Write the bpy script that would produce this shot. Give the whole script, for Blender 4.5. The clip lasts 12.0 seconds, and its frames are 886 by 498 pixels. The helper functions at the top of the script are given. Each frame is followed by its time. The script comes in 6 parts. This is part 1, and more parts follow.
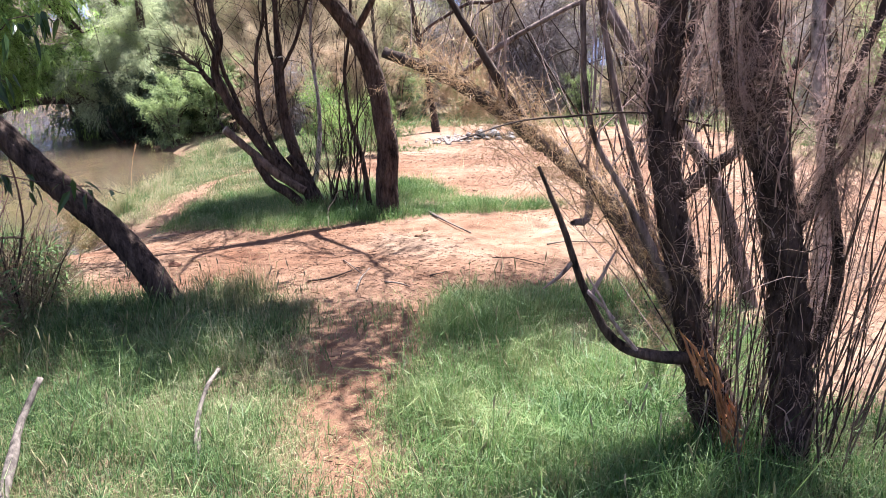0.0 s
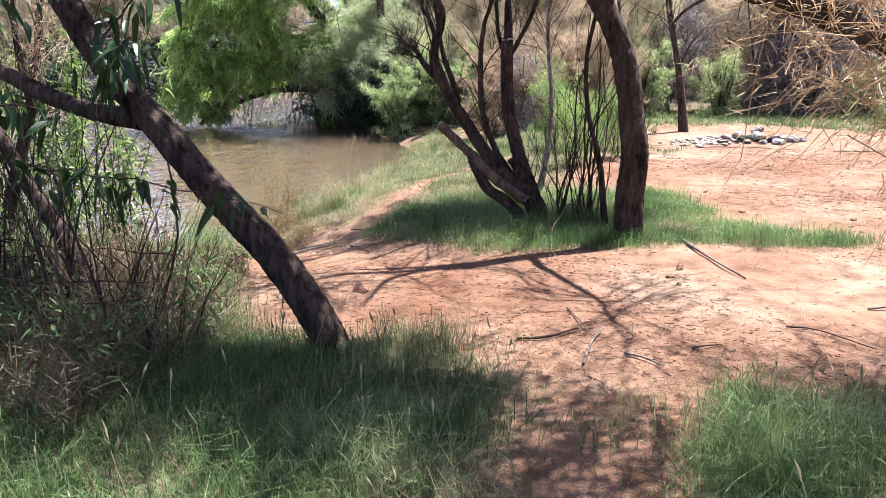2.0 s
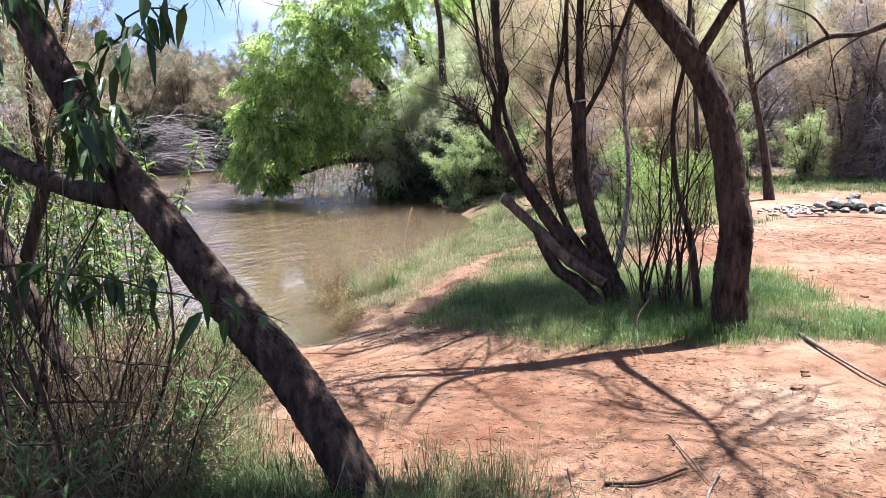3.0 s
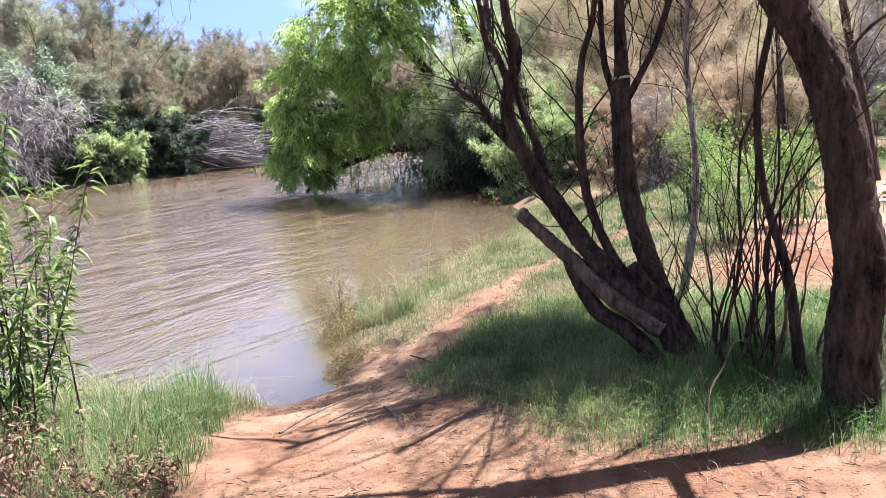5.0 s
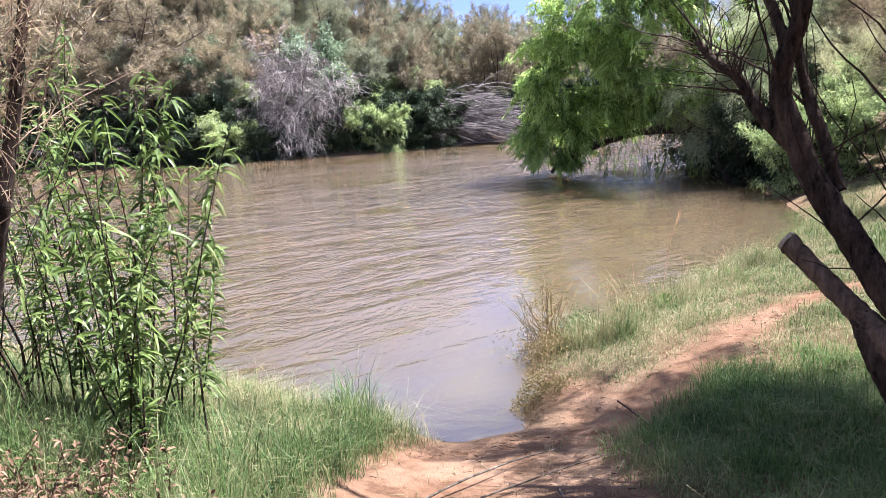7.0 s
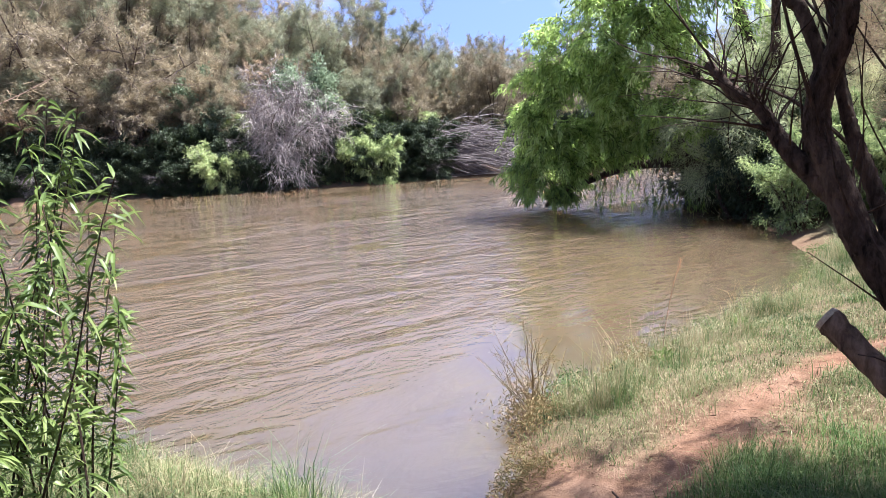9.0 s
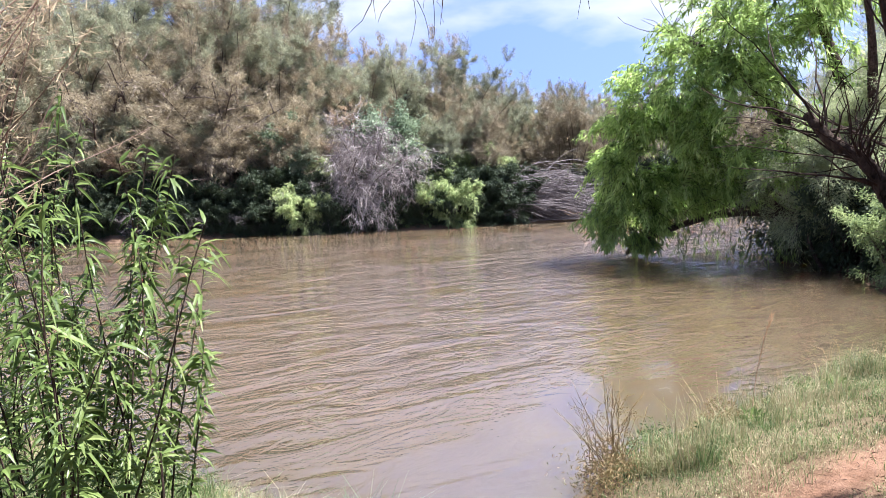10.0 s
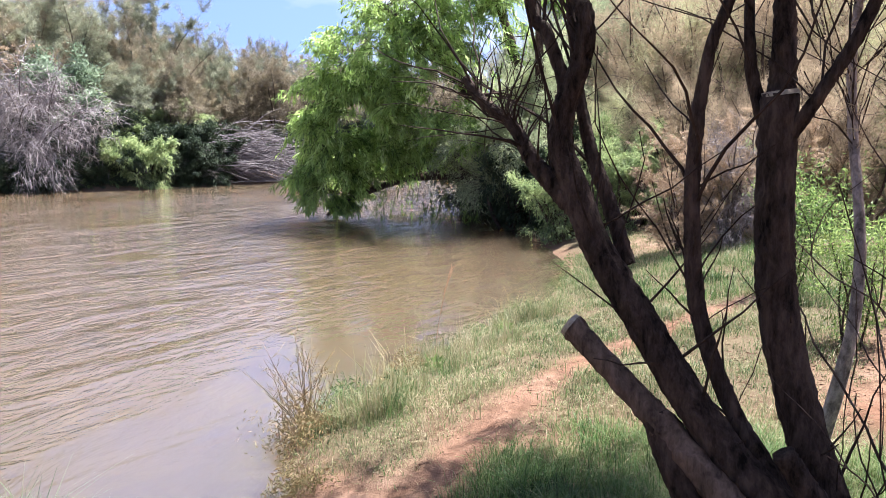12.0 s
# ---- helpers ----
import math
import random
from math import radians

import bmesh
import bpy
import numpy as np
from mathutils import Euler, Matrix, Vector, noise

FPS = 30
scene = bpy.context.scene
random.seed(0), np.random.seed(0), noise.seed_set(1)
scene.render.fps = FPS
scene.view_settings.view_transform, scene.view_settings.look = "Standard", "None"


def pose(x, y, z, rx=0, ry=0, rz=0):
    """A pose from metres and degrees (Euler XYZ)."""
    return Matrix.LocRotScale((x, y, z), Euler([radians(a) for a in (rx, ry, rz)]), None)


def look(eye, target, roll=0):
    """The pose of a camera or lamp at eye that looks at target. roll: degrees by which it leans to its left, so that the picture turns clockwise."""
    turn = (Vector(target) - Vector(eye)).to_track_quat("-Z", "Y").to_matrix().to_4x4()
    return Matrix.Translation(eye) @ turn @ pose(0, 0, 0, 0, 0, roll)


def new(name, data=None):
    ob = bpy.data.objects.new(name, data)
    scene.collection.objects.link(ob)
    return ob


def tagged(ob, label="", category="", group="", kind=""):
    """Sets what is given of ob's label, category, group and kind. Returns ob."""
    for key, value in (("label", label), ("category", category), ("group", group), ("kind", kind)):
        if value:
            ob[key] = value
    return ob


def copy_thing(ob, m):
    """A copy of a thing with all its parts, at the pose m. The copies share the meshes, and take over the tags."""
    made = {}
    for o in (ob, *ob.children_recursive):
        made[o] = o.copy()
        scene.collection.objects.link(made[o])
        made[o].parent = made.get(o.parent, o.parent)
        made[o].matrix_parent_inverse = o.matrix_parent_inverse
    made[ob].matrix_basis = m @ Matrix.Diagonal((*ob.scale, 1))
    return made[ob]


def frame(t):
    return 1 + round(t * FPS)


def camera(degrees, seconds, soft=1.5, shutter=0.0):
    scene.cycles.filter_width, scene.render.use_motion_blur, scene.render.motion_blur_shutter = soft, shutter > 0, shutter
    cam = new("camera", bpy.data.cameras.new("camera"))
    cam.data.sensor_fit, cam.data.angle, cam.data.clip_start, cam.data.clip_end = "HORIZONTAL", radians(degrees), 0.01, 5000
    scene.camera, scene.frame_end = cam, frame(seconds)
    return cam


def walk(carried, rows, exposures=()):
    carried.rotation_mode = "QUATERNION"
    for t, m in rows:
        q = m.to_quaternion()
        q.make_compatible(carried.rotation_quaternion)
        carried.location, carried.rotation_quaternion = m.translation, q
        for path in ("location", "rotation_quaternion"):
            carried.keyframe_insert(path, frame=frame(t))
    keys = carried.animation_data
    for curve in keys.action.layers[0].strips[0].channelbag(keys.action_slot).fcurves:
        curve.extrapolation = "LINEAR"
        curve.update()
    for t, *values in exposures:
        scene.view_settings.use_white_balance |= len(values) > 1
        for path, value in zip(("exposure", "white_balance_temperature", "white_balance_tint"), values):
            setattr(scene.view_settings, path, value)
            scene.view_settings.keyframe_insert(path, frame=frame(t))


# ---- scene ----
cam = camera(61.9, 12.0, soft=0.3)
PATH = [
    (0, (-0.001, 0.918, 2.086), (0.004, 2.859, 1.601), -0.4),
    (0.5, (-0.034, 1.272, 2.067), (-0.13, 3.204, 1.558), 1.5),
    (1, (-0.13, 1.693, 2.063), (-0.189, 3.64, 1.607), 0.6),
    (1.5, (-0.154, 2.043, 2.006), (-0.345, 3.981, 1.548), 0.3),
    (2, (-0.24, 2.396, 2.011), (-0.818, 4.244, 1.511), -0.1),
    (2.5, (-0.412, 2.807, 2.027), (-1.13, 4.644, 1.693), -1.3),
    (3, (-0.489, 3.224, 1.973), (-1.242, 5.049, 1.653), -1.1),
    (3.2, (-0.508, 3.422, 1.991), (-1.236, 5.257, 1.667), -0.9),
    (4.8, (-0.64, 4.74, 2.057), (-1.461, 6.534, 1.73), -3.9),
    (5, (-0.663, 4.863, 2.047), (-1.591, 6.598, 1.684), -3.9),
    (5.5, (-0.806, 5.194, 2.038), (-1.957, 6.784, 1.653), -3.3),
    (6, (-0.888, 5.442, 2.063), (-2.255, 6.866, 1.739), -4.5),
    (6.5, (-0.935, 5.731, 2.045), (-2.443, 7.015, 1.772), -2.8),
    (6.7, (-0.987, 5.818, 2.039), (-2.475, 7.106, 1.68), -3.4),
    (8.3, (-1.412, 6.615, 2.01), (-2.815, 7.985, 1.618), -2.2),
    (8.5, (-1.445, 6.624, 2.014), (-2.849, 8.002, 1.652), -2.4),
    (9, (-1.468, 6.587, 2.042), (-2.929, 7.918, 1.738), -2.4),
    (9.5, (-1.477, 6.578, 2.067), (-3.071, 7.772, 1.881), -2.2),
    (10, (-1.505, 6.597, 2.063), (-3.106, 7.782, 1.883), -1.8),
    (10.5, (-1.518, 6.622, 2.058), (-3.063, 7.872, 1.835), -2.2),
    (11, (-1.511, 6.645, 2.052), (-2.941, 8.016, 1.779), -2.0),
    (11.5, (-1.489, 6.673, 2.041), (-2.797, 8.153, 1.73), -1.7),
    (12, (-1.46, 6.712, 2.03), (-2.476, 8.41, 1.739), 0.1),
]
walk(cam, [(t, look(eye, target, roll)) for t, eye, target, roll in PATH],
     [(0, 2.6, 6150, 10), (2, 2.52, 6150, 10), (3, 2.46, 6150, 10), (5, 2.52, 6150, 10), (6.5, 2.45, 6150, 10), (8.3, 2.34, 6150, 10), (10, 2.26, 6150, 10), (12, 2.4, 6150, 10)])


# ---- world, sun, exposure ----
SUN = Vector((0.21, 0.42, 1.0)).normalized()
world = bpy.data.worlds.new("world")
scene.world = world
world.use_nodes = True
wn, wl = world.node_tree.nodes, world.node_tree.links
wn.clear()
w_out = wn.new("ShaderNodeOutputWorld")
w_bg = wn.new("ShaderNodeBackground")
w_sky = wn.new("ShaderNodeTexSky")
w_sky.sky_type, w_sky.sun_disc = "NISHITA", False
w_sky.sun_elevation = math.asin(SUN.z)
w_sky.sun_rotation = math.atan2(SUN.x, SUN.y)
w_sky.air_density, w_sky.dust_density, w_sky.ozone_density = 1.0, 0.25, 2.0
w_tc, w_map = wn.new("ShaderNodeTexCoord"), wn.new("ShaderNodeMapping")
w_map.inputs["Scale"].default_value = (1.2, 2.6, 6.0)
w_noise = wn.new("ShaderNodeTexNoise")
w_noise.inputs["Scale"].default_value, w_noise.inputs["Detail"].default_value = 1.7, 7.0
w_ramp = wn.new("ShaderNodeValToRGB")
w_ramp.color_ramp.elements[0].position, w_ramp.color_ramp.elements[1].position = 0.45, 0.68
w_mix = wn.new("ShaderNodeMixRGB")
w_mix.inputs[2].default_value = (3.6, 3.7, 3.85, 1)
wl.new(w_tc.outputs["Generated"], w_map.inputs["Vector"])
wl.new(w_map.outputs[0], w_noise.inputs["Vector"])
wl.new(w_noise.outputs["Fac"], w_ramp.inputs[0])
wl.new(w_ramp.outputs[0], w_mix.inputs[0])
w_up, w_unit = wn.new("ShaderNodeVectorMath"), wn.new("ShaderNodeVectorMath")
w_up.operation, w_unit.operation = "ADD", "NORMALIZE"
w_up.inputs[1].default_value = (0, 0, 0.4)
wl.new(w_tc.outputs["Generated"], w_up.inputs[0])
wl.new(w_up.outputs[0], w_unit.inputs[0])
wl.new(w_unit.outputs[0], w_sky.inputs["Vector"])
w_tint = wn.new("ShaderNodeMixRGB")
w_tint.blend_type, w_tint.inputs[0].default_value = "MULTIPLY", 1.0
w_tint.inputs[2].default_value = (0.98, 0.88, 1.06, 1)
wl.new(w_sky.outputs[0], w_tint.inputs[1])
wl.new(w_tint.outputs[0], w_mix.inputs[1])
wl.new(w_mix.outputs[0], w_bg.inputs[0])
wl.new(w_bg.outputs[0], w_out.inputs[0])
w_bg.inputs[1].default_value = 0.066

sun = new("sun", bpy.data.lights.new("sun", "SUN"))
sun.data.energy, sun.data.angle, sun.data.color = 5.0, radians(0.6), (1.0, 0.98, 0.955)
sun.matrix_world = look(SUN * 60, (0, 0, 0))
scene.view_settings.exposure = 2.25


# ---- materials ----
def shader(name, rough=0.8, spec=0.3):
    m = bpy.data.materials.new(name)
    m.use_nodes = True
    n, l = m.node_tree.nodes, m.node_tree.links
    b = n["Principled BSDF"]
    b.inputs["Roughness"].default_value = rough
    b.inputs["Specular IOR Level"].default_value = spec
    return m, n, l, b


def ramp(n, stops):
    r = n.new("ShaderNodeValToRGB")
    e = r.color_ramp.elements
    while len(e) < len(stops):
        e.new(0.5)
    for k, (p, c) in enumerate(stops):
        e[k].position, e[k].color = p, (*c, 1)
    return r


def noisy(n, l, scale, stretch=(1, 1, 1), detail=6.0, coord="Object", rough=0.6):
    tc, mp, no = n.new("ShaderNodeTexCoord"), n.new("ShaderNodeMapping"), n.new("ShaderNodeTexNoise")
    mp.inputs["Scale"].default_value = stretch
    no.inputs["Scale"].default_value, no.inputs["Detail"].default_value, no.inputs["Roughness"].default_value = scale, detail, rough
    l.new(tc.outputs[coord], mp.inputs["Vector"])
    l.new(mp.outputs[0], no.inputs["Vector"])
    return no


def bumped(n, l, b, height, strength, distance):
    u = n.new("ShaderNodeBump")
    u.inputs["Strength"].default_value, u.inputs["Distance"].default_value = strength, distance
    l.new(height, u.inputs["Height"])
    l.new(u.outputs[0], b.inputs["Normal"])
    return u


def bark(name, dark, light, stretch=(1, 1, 0.16), scale=42.0, relief=0.012):
    """Furrowed bark: crooked ridges run up the stem, with paler flakes and dark cracks at a larger scale."""
    m, n, l, b = shader(name, 0.92, 0.12)
    bend = noisy(n, l, 9.0, (1, 1, 0.6), 4.0)
    fine, big = noisy(n, l, scale, stretch, 8.0, rough=0.68), noisy(n, l, 7.0, (1, 1, 0.55), 5.0)
    warp = n.new("ShaderNodeVectorMath")
    warp.operation = "MULTIPLY_ADD"
    warp.inputs[1].default_value = (0.9, 0.9, 0.3)
    mp = [k for k in n if k.type == "MAPPING"][1]
    l.new(bend.outputs["Color"], warp.inputs[0])
    l.new(mp.outputs[0], warp.inputs[2])
    small = n.new("ShaderNodeVectorMath")
    small.operation = "SCALE"
    small.inputs["Scale"].default_value = 0.06
    l.new(bend.outputs["Color"], small.inputs[0])
    l.new(small.outputs[0], warp.inputs[0])
    l.new(warp.outputs[0], fine.inputs["Vector"])
    add = n.new("ShaderNodeMath")
    add.operation = "MULTIPLY_ADD"
    add.inputs[1].default_value = 0.65
    half = n.new("ShaderNodeMath")
    half.operation = "MULTIPLY"
    half.inputs[1].default_value = 0.4
    l.new(big.outputs["Fac"], half.inputs[0])
    l.new(fine.outputs["Fac"], add.inputs[0])
    l.new(half.outputs[0], add.inputs[2])
    r = ramp(n, [(0.40, dark), (0.53, [0.5 * (p + q) for p, q in zip(dark, light)]), (0.64, light)])
    l.new(add.outputs[0], r.inputs[0])
    l.new(r.outputs[0], b.inputs["Base Color"])
    bumped(n, l, b, add.outputs[0], 1.0, relief * 2.2)
    return m


def leafy(name, tones, glow=0.35, rough=0.55, clump=1.6):
    """Leaves: each one, each clump and each plant has its own tone, and some light passes through."""
    m, n, l, b = shader(name, rough, 0.25)
    geo, inf, tone = n.new("ShaderNodeNewGeometry"), n.new("ShaderNodeObjectInfo"), n.new("ShaderNodeAttribute")
    tone.attribute_name = "tone"
    patch = noisy(n, l, clump, detail=2.0)
    total = tone.outputs["Fac"]
    for source, f, c in ((inf.outputs["Random"], 0.22, -0.36), (patch.outputs["Fac"], 1.0, 0.0), (geo.outputs["Random Per Island"], 0.5, 0.0)):
        s = n.new("ShaderNodeMath")
        s.operation = "MULTIPLY_ADD"
        s.inputs[1].default_value = f
        l.new(source, s.inputs[0])
        l.new(total, s.inputs[2])
        total = s.outputs[0]
        if c:
            o = n.new("ShaderNodeMath")
            o.operation = "ADD"
            o.inputs[1].default_value = c
            l.new(total, o.inputs[0])
            total = o.outputs[0]
    r = ramp(n, [(k / (len(tones) - 1), c) for k, c in enumerate(tones)])
    l.new(total, r.inputs[0])
    l.new(r.outputs[0], b.inputs["Base Color"])
    tr, mx = n.new("ShaderNodeBsdfTranslucent"), n.new("ShaderNodeMixShader")
    l.new(r.outputs[0], tr.inputs["Color"])
    mx.inputs[0].default_value = glow
    l.new(b.outputs[0], mx.inputs[1])
    l.new(tr.outputs[0], mx.inputs[2])
    l.new(mx.outputs[0], n["Material Output"].inputs["Surface"])
    return m


BARK = bark("dark_bark", (0.006, 0.004, 0.003), (0.10, 0.068, 0.055), (1, 1, 0.25), 34.0, 0.014)
BARK_BIG = bark("furrowed_bark", (0.007, 0.0045, 0.004), (0.105, 0.07, 0.056), (1, 1, 0.22), 30.0, 0.02)
BARK_PALE = bark("sunlit_weathered_bark", (0.03, 0.02, 0.017), (0.26, 0.185, 0.16), (1, 1, 0.15), 34.0, 0.01)
BARK_STUB = bark("brown_stub_bark", (0.022, 0.014, 0.011), (0.19, 0.13, 0.10), (1, 1, 0.2), 30.0, 0.01)
BARK_SHAG = bark("shaggy_bark", (0.008, 0.0055, 0.005), (0.10, 0.066, 0.056), (1, 1, 0.2), 34.0, 0.02)
BARK_WHITE = bark("pale_peeling_bark", (0.05, 0.038, 0.032), (0.42, 0.34, 0.31), (1, 1, 0.6), 30.0, 0.01)
DEADWOOD = bark("grey_dead_wood", (0.03, 0.024, 0.021), (0.18, 0.145, 0.125), (1, 1, 0.1), 40.0, 0.004)
TWIG = bark("twig_bark", (0.0152, 0.0096, 0.0080), (0.0648, 0.0424, 0.0320), (1, 1, 0.3), 50.0, 0.002)
TWIG_PALE = bark("pale_twig_bark", (0.08, 0.055, 0.048), (0.34, 0.25, 0.22), (1, 1, 0.3), 50.0, 0.002)
DRYSTALK = bark("dry_stalk", (0.26, 0.18, 0.11), (0.46, 0.34, 0.22), (1, 1, 0.3), 50.0, 0.001)
CUTWOOD = bark("cut_wood", (0.20, 0.15, 0.11), (0.42, 0.34, 0.26), (1, 1, 1), 60.0, 0.002)
TORN = bark("torn_orange_wood", (0.20, 0.08, 0.035), (0.46, 0.22, 0.10), (1, 1, 0.1), 30.0, 0.008)
GRASS = leafy("green_grass", [(0.022, 0.045, 0.015), (0.056, 0.101, 0.033), (0.098, 0.158, 0.052), (0.160, 0.213, 0.080), (0.27, 0.265, 0.145)], 0.42, 0.5, 3.0)
GRASS_DRY = leafy("dry_grass", [(0.045, 0.068, 0.028), (0.12, 0.148, 0.060), (0.23, 0.215, 0.108), (0.33, 0.28, 0.165), (0.40, 0.33, 0.21)], 0.38, 0.55, 3.0)
STRAW = leafy("straw", [(0.060, 0.042, 0.027), (0.132, 0.096, 0.057), (0.252, 0.198, 0.120)], 0.25)
LITTER = leafy("dry_litter", [(0.060, 0.034, 0.024), (0.136, 0.076, 0.051), (0.238, 0.153, 0.102)], 0.05, 0.9)
WILLOW = leafy("willow_leaf", [(0.09, 0.14, 0.04), (0.26, 0.37, 0.10), (0.43, 0.55, 0.18), (0.57, 0.66, 0.29)], 0.62, 0.42, 0.9)
SHOOT = leafy("shoot_leaf", [(0.023, 0.042, 0.014), (0.077, 0.118, 0.033), (0.160, 0.218, 0.064), (0.269, 0.307, 0.122)], 0.48, 0.4)
# leaning tree's hanging leaves, with their shade put into the colour
SHADE_LEAF = leafy("shaded_dark_leaf", [(0.015, 0.030, 0.011), (0.028, 0.055, 0.017), (0.050, 0.080, 0.024)], 0.30, 0.40)
TAMARISK = leafy("tamarisk_green", [(0.045, 0.05, 0.036), (0.15, 0.16, 0.108), (0.32, 0.325, 0.205), (0.5, 0.48, 0.32)], 0.3, 0.55)
TAMARISK_TAN = leafy("tamarisk_tan", [(0.055, 0.045, 0.034), (0.17, 0.138, 0.092), (0.35, 0.285, 0.185), (0.53, 0.43, 0.27)], 0.3, 0.55)
TAN_BACK = leafy("thicket_tan", [(0.141, 0.102, 0.074), (0.296, 0.225, 0.151), (0.423, 0.321, 0.212), (0.507, 0.395, 0.268)], 0.6, 0.6)
GREEN_BACK = leafy("thicket_green", [(0.153, 0.153, 0.085), (0.323, 0.323, 0.178), (0.468, 0.451, 0.255), (0.578, 0.527, 0.323)], 0.6, 0.6)
TAMARISK_GREY = leafy("tamarisk_grey_green", [(0.11, 0.13, 0.07), (0.28, 0.32, 0.18), (0.46, 0.49, 0.29), (0.62, 0.63, 0.4)], 0.65)
BLOND = leafy("blond_dead_spray", [(0.36, 0.23, 0.13), (0.50, 0.34, 0.20), (0.58, 0.42, 0.28)], 0.35)
SHRUB = leafy("shrub_leaf", [(0.06, 0.09, 0.04), (0.2, 0.26, 0.11), (0.38, 0.44, 0.2), (0.56, 0.58, 0.33)], 0.52, 0.5)
BUSH_BLUE = leafy("blue_green_leaf", [(0.05, 0.075, 0.045), (0.14, 0.19, 0.115), (0.27, 0.33, 0.22), (0.40, 0.45, 0.33)], 0.4)
GRASS_LUSH = leafy("lush_grass_green", [(0.027, 0.06, 0.017), (0.067, 0.134, 0.037), (0.119, 0.191, 0.061), (0.167, 0.233, 0.082), (0.251, 0.27, 0.121)], 0.45, 0.45, 3.5)
PILE = leafy("grey_purple_wood", [(0.025, 0.022, 0.023), (0.104, 0.086, 0.090), (0.259, 0.225, 0.229)], 0.0, 0.85)
HERB = leafy("reddish_herb", [(0.08, 0.07, 0.035), (0.18, 0.16, 0.07), (0.26, 0.17, 0.09), (0.4, 0.33, 0.17)], 0.35, 0.6)
RUST_SPRAY = leafy("rust_tamarisk", [(0.10, 0.065, 0.045), (0.25, 0.175, 0.115), (0.42, 0.30, 0.195), (0.56, 0.42, 0.28)], 0.35, 0.55)
# brighter leaf with sunlight put into its tones: leaning tree's crown, rise bush
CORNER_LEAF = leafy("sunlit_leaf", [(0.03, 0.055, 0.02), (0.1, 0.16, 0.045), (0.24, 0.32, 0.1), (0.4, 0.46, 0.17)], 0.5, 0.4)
RUSTY = leafy("pinkish_dead_spray", [(0.14, 0.09, 0.075), (0.34, 0.23, 0.19), (0.56, 0.42, 0.36)], 0.5, 0.8)
# near-black green: the shade under bank and willow is in these tones
BUSH_DARK = leafy("shade_dark_green_leaf", [(0.015, 0.025, 0.014), (0.035, 0.05, 0.026), (0.075, 0.095, 0.045)], 0.20, 0.55)
GREYTWIG = leafy("grey_twig", [(0.067, 0.054, 0.052), (0.201, 0.167, 0.162), (0.384, 0.342, 0.334)], 0.05, 0.85)
BROWNTWIG = leafy("brown_twig", [(0.05, 0.038, 0.033), (0.12, 0.09, 0.078), (0.24, 0.185, 0.16)], 0.05, 0.85)


def soil():
    m, n, l, b = shader("reddish_soil", 0.95, 0.1)
    big, mid, fine = noisy(n, l, 0.7, detail=5), noisy(n, l, 5.0, detail=8), noisy(n, l, 90.0, detail=4)
    r1 = ramp(n, [(0.32, (0.128, 0.060, 0.036)), (0.5, (0.178, 0.100, 0.066)), (0.68, (0.228, 0.150, 0.108))])
    r2 = ramp(n, [(0.36, (0.45, 0.40, 0.36)), (0.5, (0.85, 0.83, 0.80)), (0.62, (1.0, 1.0, 1.0))])
    l.new(big.outputs["Fac"], r1.inputs[0])
    l.new(mid.outputs["Fac"], r2.inputs[0])
    mul = n.new("ShaderNodeMixRGB")
    mul.blend_type = "MULTIPLY"
    mul.inputs[0].default_value = 0.8
    l.new(r1.outputs[0], mul.inputs[1])
    l.new(r2.outputs[0], mul.inputs[2])
    at = n.new("ShaderNodeAttribute")
    at.attribute_name = "cover"
    th = n.new("ShaderNodeMixRGB")
    th.inputs[2].default_value = (0.085, 0.07, 0.04, 1)
    l.new(at.outputs["Fac"], th.inputs[0])
    l.new(mul.outputs[0], th.inputs[1])
    wet = n.new("ShaderNodeAttribute")
    wet.attribute_name = "wet"
    tw = n.new("ShaderNodeMixRGB")
    tw.inputs[2].default_value = (0.12, 0.075, 0.048, 1)
    l.new(wet.outputs["Fac"], tw.inputs[0])
    l.new(th.outputs[0], tw.inputs[1])
    l.new(tw.outputs[0], b.inputs["Base Color"])
    s = n.new("ShaderNodeMath")
    s.operation = "MULTIPLY_ADD"
    s.inputs[1].default_value = 0.25
    l.new(fine.outputs["Fac"], s.inputs[0])
    l.new(mid.outputs["Fac"], s.inputs[2])
    bumped(n, l, b, s.outputs[0], 1.0, 0.045)
    return m


